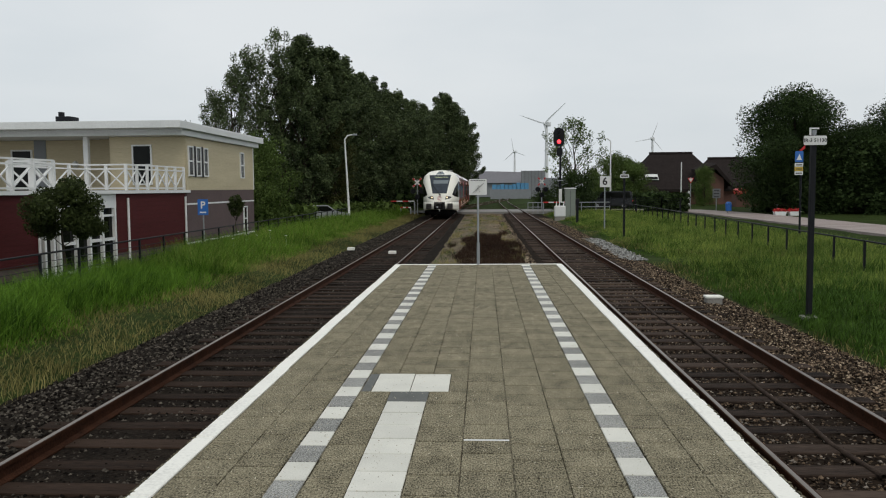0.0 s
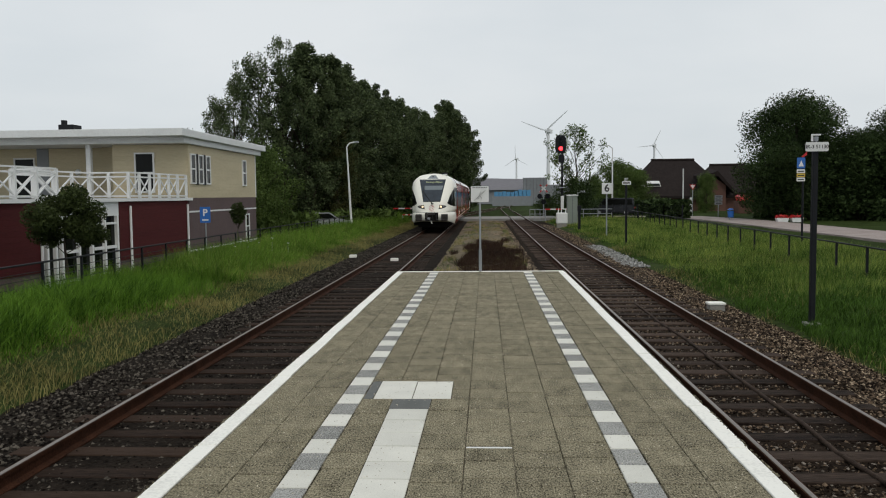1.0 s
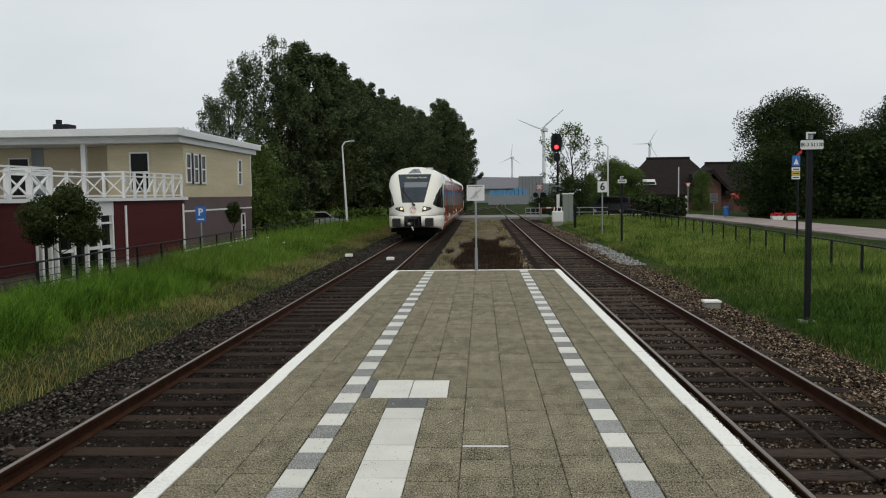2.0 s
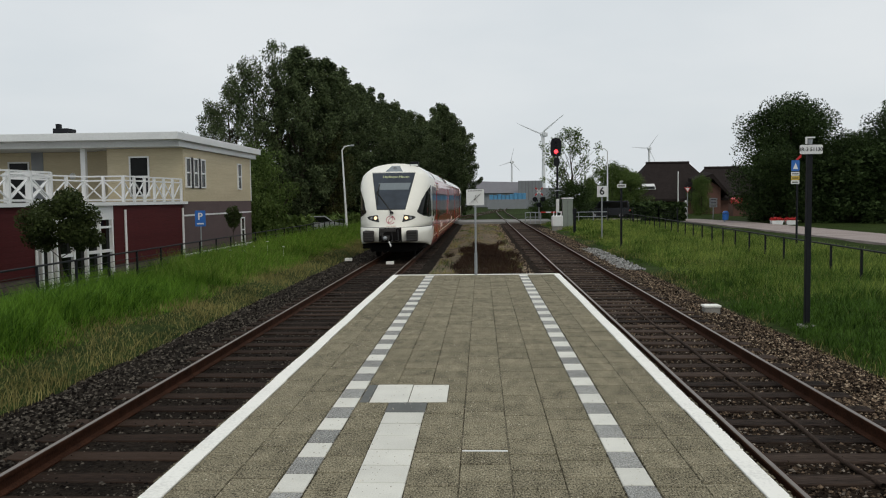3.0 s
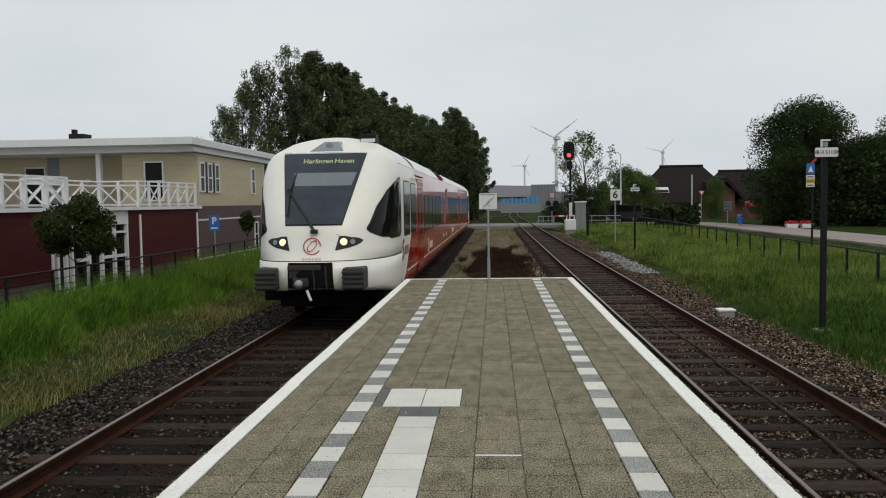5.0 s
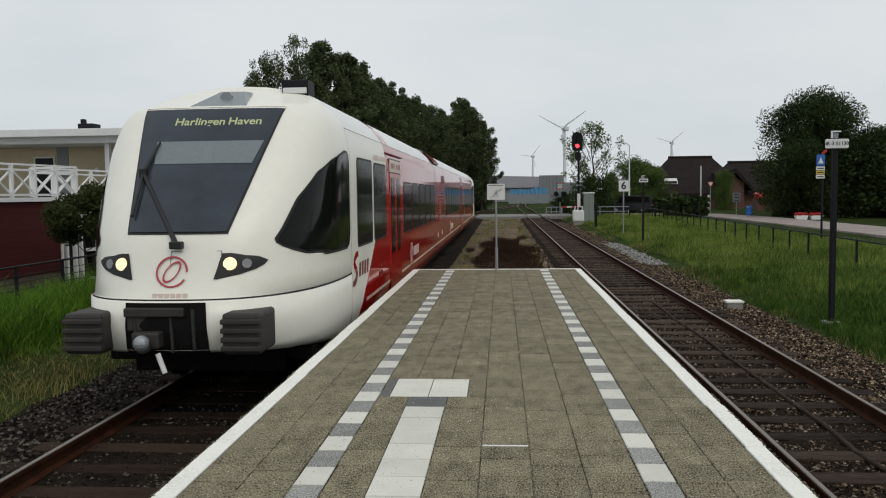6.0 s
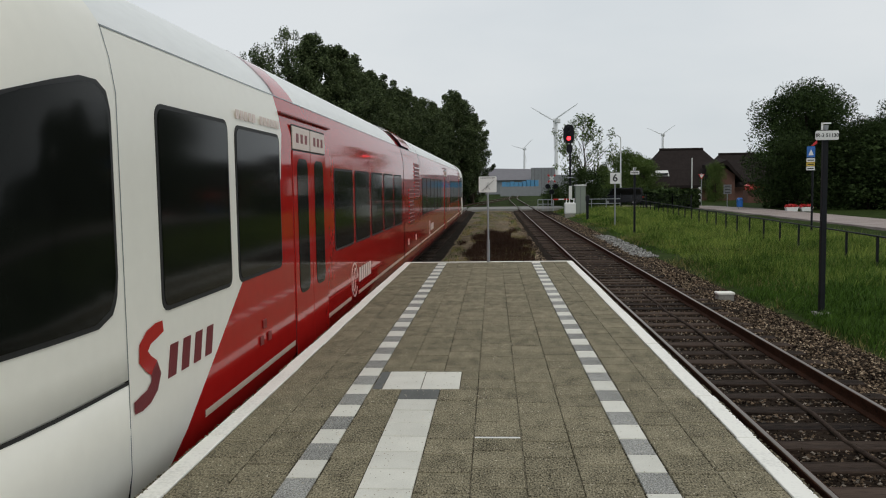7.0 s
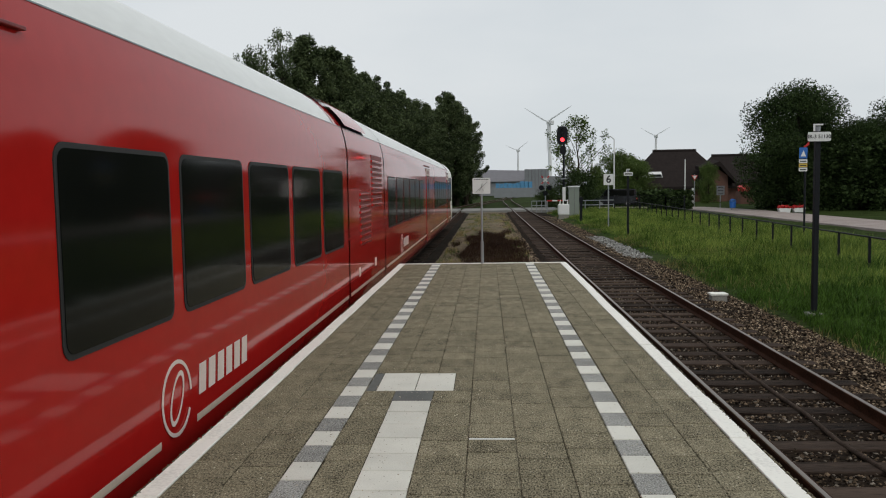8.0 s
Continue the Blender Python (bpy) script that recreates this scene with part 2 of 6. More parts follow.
# ---- mesh helpers ----
def part(name, bm, mat, parent=None, label=""):
    """Links a bmesh as one mesh object, under a thing or a part."""
    me = bpy.data.meshes.new(name)
    bm.normal_update()
    bm.to_mesh(me)
    bm.free()
    me.materials.append(M[mat])
    ob = new(name, me)
    if parent:
        ob.parent = parent
    return tagged(ob, label)


def raw(name, verts, faces, mat, parent=None, label="", smooth=False):
    me = bpy.data.meshes.new(name)
    me.from_pydata(verts, [], faces)
    me.materials.append(M[mat])
    if smooth:
        me.polygons.foreach_set("use_smooth", [True] * len(me.polygons))
    ob = new(name, me)
    if parent:
        ob.parent = parent
    return tagged(ob, label)


def empty(name, m, label, category, group="", kind=""):
    ob = new(name)
    ob.matrix_basis = m
    return tagged(ob, label, category, group, kind)


def box(bm, x0, x1, y0, y1, z0, z1, bevel=0.0, m=None):
    r = bmesh.ops.create_cube(bm, size=1.0)
    vs = r["verts"]
    bmesh.ops.scale(bm, vec=(x1 - x0, y1 - y0, z1 - z0), verts=vs)
    bmesh.ops.translate(bm, vec=((x0 + x1) / 2, (y0 + y1) / 2, (z0 + z1) / 2), verts=vs)
    if m is not None:
        bmesh.ops.transform(bm, matrix=m, verts=vs)
    if bevel:
        es = list({e for v in vs for e in v.link_edges})
        bmesh.ops.bevel(bm, geom=es, offset=bevel, segments=2, affect="EDGES", profile=0.5)
    return bm


def boxed(x0, x1, y0, y1, z0, z1, bevel=0.0):
    return box(bmesh.new(), x0, x1, y0, y1, z0, z1, bevel)


def rod(bm, a, b, r0, r1=None, seg=10):
    a, b = Vector(a), Vector(b)
    d = b - a
    r = bmesh.ops.create_cone(bm, cap_ends=True, segments=seg, radius1=r0, radius2=r0 if r1 is None else r1, depth=d.length)
    m = Matrix.Translation((a + b) / 2) @ d.to_track_quat("Z", "Y").to_matrix().to_4x4()
    bmesh.ops.transform(bm, matrix=m, verts=r["verts"])
    return bm


def bar(bm, a, b, w, h=None):
    """A square bar from a to b."""
    a, b = Vector(a), Vector(b)
    d = b - a
    m = Matrix.Translation((a + b) / 2) @ d.to_track_quat("Z", "Y").to_matrix().to_4x4()
    h = h or w
    return box(bm, -w / 2, w / 2, -h / 2, h / 2, -d.length / 2, d.length / 2, 0, m)


def prism(bm, pts, lift):
    """A flat outline (list of 3D points) thickened by the vector lift."""
    lift = Vector(lift)
    lo = [bm.verts.new(p) for p in pts]
    hi = [bm.verts.new(Vector(p) + lift) for p in pts]
    bm.faces.new(lo)
    bm.faces.new(hi)
    k = len(pts)
    for i in range(k):
        bm.faces.new((lo[i], lo[(i + 1) % k], hi[(i + 1) % k], hi[i]))
    bmesh.ops.recalc_face_normals(bm, faces=bm.faces)
    return bm


def lettering(name, text, size, mat, m, parent=None, label="", depth=0.002, shear=0.0, bold=0.0):
    cu = bpy.data.curves.new(name, "FONT")
    cu.body, cu.size, cu.extrude, cu.align_x, cu.align_y = text, size, depth, "CENTER", "CENTER"
    cu.shear, cu.offset = shear, bold
    cu.resolution_u = 3
    tmp = bpy.data.objects.new(name, cu)
    me = bpy.data.meshes.new_from_object(tmp)
    bpy.data.objects.remove(tmp)
    me.materials.clear()
    me.materials.append(M[mat])
    ob = new(name, me)
    ob.parent = parent
    ob.matrix_basis = m
    return tagged(ob, label)


def piece(name, me, parent, m):
    ob = new(name, me)
    ob.parent = parent
    ob.matrix_basis = m
    return ob


def mesh_of(bm, mat):
    me = bpy.data.meshes.new(mat)
    bm.normal_update()
    bm.to_mesh(me)
    bm.free()
    me.materials.append(M[mat])
    return me


# ---- ground ----
RAIL = -0.80          # top of rail; the platform's surface is z = 0
LX, RX = -3.535, 3.32  # track centres
PL, PR, PEND = -1.88, 1.63, 16.86


def strip_ground():
    xs = [-2600, -60, -16, -13.2, -12.0, -10.6, -9.0, -7.4, -6.3, -5.9, 5.6, 6.2, 8, 12, 16, 20, 24, 30, 60, 2600]
    zs = [-1.45, -1.45, -1.42, -1.4, -1.2, -0.98, -0.92, -0.98, -1.10, -1.16, -1.16, -1.08, -0.95, -0.98, -1.0, -1.0, -1.0, -0.95, -1.0, -1.0]
    ys = [-60, -20] + [2.0 * i for i in range(0, 40)] + [80, 95, 120, 160, 300, 800, 3500]
    ys = sorted(set(ys))
    vs, fs = [], []
    for y in ys:
        for x, z in zip(xs, zs):
            near = abs(x) < 30 and y < 90 and (x < -6 or x > 6)
            vs.append((x, y, z + (0.10 * noise.noise((x * 0.35, y * 0.22, 3.0)) if near else 0)))
    w = len(xs)
    for j in range(len(ys) - 1):
        for i in range(w - 1):
            a = j * w + i
            fs.append((a, a + 1, a + 1 + w, a + w))
    return tagged(raw("ground", vs, fs, "meadow", smooth=True), "grassy ground sheet reaching the flat horizon", "ground", kind="structure")


strip_ground()


def heaped(name, outline, mat, label, category, bumps=0.03, dy=0.6, y0=-8.0, y1=80.0):
    """A bed along the track: a cross-section of (x, z) points drawn along y with an uneven top."""
    vs, fs = [], []
    n = int((y1 - y0) / dy)
    w = len(outline)
    for j in range(n + 1):
        y = y0 + dy * j
        for x, z in outline:
            vs.append((x + 0.08 * noise.noise((x, y * 0.8, 9)), y, z + bumps * noise.noise((x * 2, y * 2, 1))))
    for j in range(n):
        for i in range(w - 1):
            a = j * w + i
            fs.append((a, a + 1, a + 1 + w, a + w))
    return tagged(raw(name, vs, fs, mat, smooth=True), label, category, kind="structure")


heaped("ballast_bed_1", [(-6.25, -1.14), (-5.6, -1.04), (-5.0, -0.985), (-4.4, -0.975), (-3.6, -0.97), (-2.8, -0.975), (-2.0, -0.98), (-1.7, -1.0)], "ballast_l", "dark dirty ballast bed under the track", "ballast")
heaped("ballast_bed_2", [(1.5, -1.0), (2.0, -0.99), (2.7, -0.985), (3.3, -0.98), (4.0, -0.985), (4.6, -0.985), (5.2, -1.03), (6.0, -1.15)], "ballast_r", "brown gravel ballast bed under the track", "ballast")
heaped("soil_strip", [(-1.8, -0.98), (-1.2, -0.93), (-0.2, -0.90), (0.8, -0.92), (1.6, -0.98)], "soil", "bare soil strip between the two tracks", "soil", 0.05, 0.8, PEND + 0.1, 80.0)


# ---- tracks ----
def centre_right(y):
    return RX + (max(0.0, y - 125.0) ** 2) / 2000.0


def centre_left(y):
    s = min(1.0, max(0.0, (y - 80.0) / 95.0))
    s = s * s * (3 - 2 * s)
    return LX * (1 - s) + (centre_right(y) - 0.0) * s


RAIL_PROFILE = [(-0.07, -0.165), (0.07, -0.165), (0.07, -0.15), (0.012, -0.13), (0.012, -0.045), (0.036, -0.035), (0.036, -0.004), (-0.036, -0.004), (-0.036, -0.035), (-0.012, -0.045), (-0.012, -0.13), (-0.07, -0.15)]
HEAD_PROFILE = [(-0.024, -0.006), (0.024, -0.006), (0.021, 0.0), (-0.021, 0.0)]
TRACK_Y = [-12.0] + [4.0 * i for i in range(0, 18)] + [72 + 5 * i for i in range(0, 40)]


def swept(profile, centre, offset, name, mat, parent):
    vs, fs = [], []
    k = len(profile)
    for y in TRACK_Y:
        cx = centre(y) + offset
        vs += [(cx + px, y, RAIL + pz) for px, pz in profile]
    for j in range(len(TRACK_Y) - 1):
        for i in range(k):
            a, b = j * k + i, j * k + (i + 1) % k
            fs.append((a, b, b + k, a + k))
    fs.append(tuple(range(k)))
    return raw(name, vs, fs, mat, parent)


TRACKS = []
for centre, lab in ((centre_left, "railway track with rusty rails on dark flush sleepers"), (centre_right, "railway track with rusty rails on timber sleepers")):
    track = empty("railway_track", pose(0, 0, 0), lab, "railway track", "tracks")
    for off in (-0.753, 0.753):
        rail = swept(RAIL_PROFILE, centre, off, "rail", "rust", track)
        swept(HEAD_PROFILE, centre, off, "running_surface", "rail_top", rail)
    TRACKS.append(track)

# the road that crosses the tracks
heaped("level_crossing_deck", [(-60, -1.25), (-30, -1.2), (-14, -1.0), (-5.2, -0.84), (-4.42, -0.825)], "asphalt", "asphalt road leading to the level crossing", "road", 0.0, 3.0, 82, 91)
for x0, x1 in ((-4.22, -3.0), (-2.72, 2.5), (2.70, 3.94), (4.2, 7.5)):
    d = part("crossing_slab", boxed(x0, x1, 82, 91, -1.1, -0.815, 0.02), "crossing")
    tagged(d, "pale concrete level crossing slab between rails", "crossing slab", "crossing slabs")


# ---- platform ----
def flat_slab(name, x0, x1, y0, y1, z0, z1, mat, label, category):
    return tagged(part(name, boxed(x0, x1, y0, y1, z0, z1, 0.008), mat), label, category, kind="structure")


platform = flat_slab("platform", PL + 0.06, PR - 0.06, -9.0, PEND - 0.05, -1.15, -0.007, "joint", "island platform of concrete pavers with white edges", "platform")


# ---- grass ----
def blades(name, spots, mat, label, seed, width=0.005):
    """spots: rows of x, y, z, height. Each blade is a bent strip of three triangles."""
    r = np.random.RandomState(seed)
    p = np.array(spots, float)
    n = len(p)
    ang = r.uniform(0, 2 * np.pi, n)
    h = p[:, 3] * r.uniform(0.35, 1.25, n)
    w = width * r.uniform(0.6, 1.5, n) * (0.75 + p[:, 1] / 30.0)
    lean = r.normal(0, 0.42, (n, 2)) * h[:, None] + np.array([0.10, 0.05]) * h[:, None]
    dx, dy = np.cos(ang) * w, np.sin(ang) * w
    base = p[:, :3]
    mid = base + np.stack([lean[:, 0] * 0.35, lean[:, 1] * 0.35, h * 0.6], 1)
    tip = base + np.stack([lean[:, 0], lean[:, 1], h], 1)
    off = np.stack([dx, dy, np.zeros(n)], 1)
    near = p[:, 1] < 20.0
    a, m2 = int(near.sum()), np.where(near)[0]
    v = np.stack([base - off, base + off, mid + off * 0.8, mid - off * 0.8, tip], 1)[m2].reshape(-1, 3)
    i = np.arange(a) * 5
    q = np.stack([i, i + 1, i + 2, i + 3], 1).tolist()
    t = np.stack([i + 3, i + 2, i + 4], 1).tolist()
    # farther off a blade is one bent-over triangle
    far = np.stack([base - off, base + off, tip], 1)[~near].reshape(-1, 3)
    t += (np.arange(n - a)[:, None] * 3 + np.arange(3)[None] + 5 * a).tolist()
    v = np.concatenate([v, far])
    ob = raw(name, v.tolist(), q + t, mat)
    return tagged(ob, label, "grass", kind="stuff")


def spread(n, x0, x1, y0, y1, z, h, seed, keep=None, power=1.7):
    """Spots strewn over a strip, thinning out with distance. z and h are functions of x, y."""
    r = np.random.RandomState(seed)
    out = []
    for _ in range(n):
        x, y = r.uniform(x0, x1), y0 + (y1 - y0) * r.uniform() ** power
        if keep is None or keep(x, y, r.uniform()):
            out.append((x, y, z(x, y), h(x, y)))
    return out


def lerp_z(x):
    xs = [-16, -13.2, -12.0, -10.6, -9.0, -7.4, -6.3, -5.9, 5.6, 6.2, 8, 12, 16, 20]
    zs = [-1.42, -1.4, -1.2, -0.98, -0.92, -0.98, -1.10, -1.16, -1.16, -1.08, -0.95, -0.98, -1.0, -1.0]
    return float(np.interp(x, xs, zs)) - 0.05


def clump(x, y, s=0.5):
    return 0.5 + 0.5 * noise.noise((x * s, y * s, 4.2))


def bank_height(x, y):
    """Tall clumps by the fence, falling to short dry turf at the ballast."""
    return (0.24 + 1.15 * clump(x, y, 0.6) ** 1.7) * min(1.0, max(0.22, (-7.1 - x) * 0.6))


blades("long_grass", spread(170000, -12.6, -7.3, 7, 85, lambda x, y: lerp_z(x), bank_height, 1), "grass_l", "tall fresh green grass on the bank beside the fence", 1)
blades("long_grass", spread(36000, -12.0, -7.6, 24, 85, lambda x, y: lerp_z(x), bank_height, 9, None, 1.3), "grass_c", "pale seeding tops of the tall bank grass", 9, 0.005)
blades("dry_grass", spread(52000, -8.6, -6.05, 7, 85, lambda x, y: lerp_z(x), lambda x, y: 0.07 + 0.22 * clump(x, y, 0.9), 2, lambda x, y, u: u < min(1.15, 0.25 + 0.06 * y) - 0.5 * abs(x + 7.3) + 0.5 * noise.noise((x * 1.5, y * 0.5, 6))), "grass_b", "short yellowed grass along the ballast edge", 2)
blades("meadow_grass", spread(190000, 5.9, 16.5, 9, 85, lambda x, y: lerp_z(x), lambda x, y: (0.08 + 0.62 * clump(x, y, 0.9) ** 2.0) * min(1.0, 0.35 + (x - 5.8) * 0.4), 3, lambda x, y, u: x > 6.15 + 0.5 * noise.noise((x, y * 0.35, 12))), "grass_a", "rough green meadow grass beside the track", 3)
blades("meadow_grass", spread(90000, 6.6, 16.5, 19, 84, lambda x, y: lerp_z(x), lambda x, y: (0.14 + 0.42 * clump(x, y, 0.6)) * min(1.0, 0.4 + (x - 6.2) * 0.4), 8, lambda x, y, u: u < 0.35 + 0.02 * y + 0.6 * noise.noise((x * 0.3, y * 0.12, 5)), 1.1), "grass_c", "pale yellow-green seeding meadow grass", 8, 0.005)
blades("meadow_grass", spread(44000, 5.8, 16.5, 10, 80, lambda x, y: lerp_z(x), lambda x, y: 0.12 + 0.26 * clump(x, y, 0.8), 4, lambda x, y, u: noise.noise((x * 0.45, y * 0.22, 8)) > 0.25 - 0.004 * y), "grass_b", "patches of dry straw grass in the meadow", 4)
blades("meadow_grass", spread(42000, 5.9, 10.0, 8, 24, lambda x, y: lerp_z(x), lambda x, y: 0.08 + 0.34 * clump(x, y, 1.1) ** 1.6, 10, lambda x, y, u: x > 6.0 + 0.6 * noise.noise((x, y * 0.4, 12)), 1.0), "grass_a", "tufted green grass beside the black post", 10)
blades("dry_grass", spread(9000, 5.7, 8.5, 8, 40, lambda x, y: lerp_z(x), lambda x, y: 0.08 + 0.2 * clump(x, y, 1.1), 14, lambda x, y, u: noise.noise((x * 0.8, y * 0.35, 18)) > 0.12, 1.2), "grass_b", "straw-coloured tufts at the ballast edge", 14)
blades("weeds", spread(17000, -1.7, 1.5, PEND + 0.5, 75, lambda x, y: -0.95, lambda x, y: 0.06 + 0.14 * clump(x, y, 1.0), 5, lambda x, y, u: noise.noise((x * 0.9, y * 0.25, 2)) > 0.05), "grass_b", "sparse dry weeds between the tracks", 5)
blades("dead_weeds", spread(60000, -1.6, 1.6, PEND + 6, 49, lambda x, y: -0.95, lambda x, y: 0.10 + 0.22 * clump(x, y, 1.0), 7, lambda x, y, u: (x - 0.1) ** 2 / 2.2 + (y - 32.0) ** 2 / 170 < (0.95 - 0.6 * u) * (1.0 + 1.3 * noise.noise((x * 1.4, y * 0.3, 3))), 1.0), "dead_weed", "dark brown dead weeds on the soil strip", 7)
blades("weeds", spread(9000, -1.7, 1.5, PEND + 4, 75, lambda x, y: -0.95, lambda x, y: 0.06 + 0.12 * clump(x, y, 1.0), 6, lambda x, y, u: noise.noise((x * 0.9, y * 0.25, 5)) > 0.1), "grass_a", "low green weeds between the tracks", 6)


# ---- loose stones ----
def stones(name, n, x0, x1, y0, y1, z, size, mat, label, seed, power=1.6):
    r = np.random.RandomState(seed)
    x = r.uniform(x0, x1, n)
    y = y0 + (y1 - y0) * r.uniform(0, 1, n) ** power
    s = size * r.uniform(0.5, 1.3, n)
    zz = np.array([z(a) for a in x]) + s * r.uniform(-0.2, 0.45, n)
    unit = np.array([(1, 0, 0), (-1, 0, 0), (0, 1, 0), (0, -1, 0), (0, 0, 1), (0, 0, -1)], float)
    v = unit[None] * s[:, None, None] * r.uniform(0.55, 1.2, (n, 6, 1)) + r.normal(0, 0.18, (n, 6, 3)) * s[:, None, None]
    a = r.uniform(0, 6.28, n)
    ca, sa = np.cos(a)[:, None], np.sin(a)[:, None]
    v = np.stack([v[..., 0] * ca - v[..., 1] * sa, v[..., 0] * sa + v[..., 1] * ca, v[..., 2] * 0.75], -1)
    v += np.stack([x, y, zz], 1)[:, None, :]
    tri = np.array([(0, 2, 4), (2, 1, 4), (1, 3, 4), (3, 0, 4), (2, 0, 5), (1, 2, 5), (3, 1, 5), (0, 3, 5)])
    f = (np.arange(n)[:, None, None] * 6 + tri[None]).reshape(-1, 3)
    return tagged(raw(name, v.reshape(-1, 3).tolist(), f.tolist(), mat), label, "ballast", kind="stuff")


def left_z(x):
    return float(np.interp(x, [-6.25, -5.6, -5.0, -4.4], [-1.14, -1.04, -0.985, -0.975]))


def right_z(x):
    return float(np.interp(x, [4.6, 5.2, 6.0], [-0.985, -1.03, -1.15]))


stones("ballast_stones", 16000, -6.1, -4.5, 5, 60, left_z, 0.028, "stone_l", "dirty dark ballast stones on the track shoulder", 11)
stones("ballast_stones", 9000, -4.2, -2.2, 6, 45, lambda x: -0.975, 0.022, "stone_l", "dirty dark ballast stones between the sleepers", 12)
stones("ballast_stones", 18000, 4.35, 6.1, 6, 70, right_z, 0.021, "stone_t", "pale tan ballast stones spilling into the grass", 23)
stones("ballast_stones", 22000, 4.2, 5.9, 6, 60, right_z, 0.026, "stone_r", "brown ballast stones on the track shoulder", 13)
stones("ballast_stones", 9000, 2.3, 4.35, 5, 40, lambda x: -0.980, 0.019, "stone_m", "small grey-brown stones in the bays between the sleepers", 24)
stones("ballast_stones", 24000, 2.1, 4.5, 5, 50, lambda x: -0.984, 0.023, "stone_r", "brown ballast stones between the sleepers", 14)
stones("gravel", 1200, 5.0, 5.9, 29, 41, lambda x: -1.04, 0.06, "stone_g", "fresh grey gravel spilled beside the track", 15, 1.0)
stones("gravel", 9000, -0.3, 1.75, PEND + 0.5, 78, lambda x: -0.94, 0.034, "stone_t", "loose pale gravel on the soil between tracks", 16)


# ---- the train: nose at y = 0 of its own space, rail top at z = 0 ----
TRAIN_ROWS = [(0.0, 65.2), (0.5, 59.2), (1.0, 53.3), (1.5, 47.5), (2.0, 41.9), (2.5, 36.6), (3.0, 31.6), (3.5, 27.1), (4.0, 23.0), (4.5, 19.14), (5.0, 15.46), (5.5, 11.84),
              (6.0, 8.29), (6.5, 4.89), (7.0, 1.56), (7.5, -1.77), (8.0, -5.22)]
LEN, SEAM = 55.9, 2.9
NOSE_Z = [0.45, 0.55, 0.64, 0.75, 1.0, 1.275, 1.29, 1.305, 1.5, 1.75, 2.0, 2.35, 2.7, 2.95, 3.15, 3.34, 3.43, 3.51, 3.60, 3.69, 3.77, 3.83, 3.88, 3.915, 3.93]
NOSE_W = [1.40, 1.43, 1.45, 1.47, 1.475, 1.475, 1.45, 1.475, 1.475, 1.475, 1.475, 1.475, 1.475, 1.475, 1.445, 1.395, 1.34, 1.275, 1.19, 1.09, 0.97, 0.80, 0.56, 0.32, 0.05]
NOSE_Y = [0.55, 0.30, 0.12, 0.0, -0.04, -0.02, 0.09, 0.10, 0.19, 0.27, 0.35, 0.66, 0.965, 1.185, 1.36, 1.525, 1.605, 1.68, 2.00, 2.36, 2.62, 2.76, 2.83, 2.87, 2.89]


def nose_w(z):
    return float(np.interp(z, NOSE_Z, NOSE_W))


def nose_y(z):
    return float(np.interp(z, NOSE_Z, NOSE_Y))


def nose_p(z):
    """How square the nose is in plan: the screen is nearly flat across, the bumper rounder."""
    return float(np.interp(z, [1.3, 2.0, 3.4, 3.93], [2.8, 3.0, 4.2, 4.2]))


def front_y(x, z):
    u, p = min(0.999, abs(x) / nose_w(z)), nose_p(z)
    return SEAM - (SEAM - nose_y(z)) * (1 - u ** p) ** (1 / p)


def side_x(y, z):
    u, p = min(0.9999, max(0.0, (SEAM - y) / (SEAM - nose_y(z)))), nose_p(z)
    return nose_w(z) * (1 - u ** p) ** (1 / p)


def nose_shell(name, parent, back=False):
    vs, fs = [], []
    seg = 56
    for z in NOSE_Z:
        w, y0, p = nose_w(z), nose_y(z), nose_p(z)
        for i in range(seg + 1):
            a = -math.pi / 2 + math.pi * i / seg
            x = w * math.copysign(abs(math.sin(a)) ** (2 / p), a)
            y = SEAM - (SEAM - y0) * max(0.0, math.cos(a)) ** (2 / p)
            zz = max(z, 0.42 + 0.30 * (SEAM - y) / SEAM)
            vs.append((x, LEN - y if back else y, zz))
    k = seg + 1
    for j in range(len(NOSE_Z) - 1):
        for i in range(seg):
            a = j * k + i
            f = (a, a + 1, a + 1 + k, a + k)
            fs.append(f[::-1] if back else f)
    return raw(name, vs, fs, "white_train", parent, smooth=True)


def front_patch(name, rows, mat, parent, off=0.008, label="", n=14):
    """A skin on the nose, from rows of (z, x left, x right), lying proud of the body."""
    zs = [r[0] for r in rows]
    vs, fs = [], []
    steps = max(6, int((zs[-1] - zs[0]) / 0.06))
    for j in range(steps + 1):
        z = zs[0] + (zs[-1] - zs[0]) * j / steps
        a, b = float(np.interp(z, zs, [r[1] for r in rows])), float(np.interp(z, zs, [r[2] for r in rows]))
        for i in range(n + 1):
            x = a + (b - a) * i / n
            vs.append((x, front_y(x, z) - off, z + off * 0.5))
    k = n + 1
    for j in range(steps):
        for i in range(n):
            q = j * k + i
            fs.append((q, q + 1, q + 1 + k, q + k))
    return raw(name, vs, fs, mat, parent, label, smooth=True)


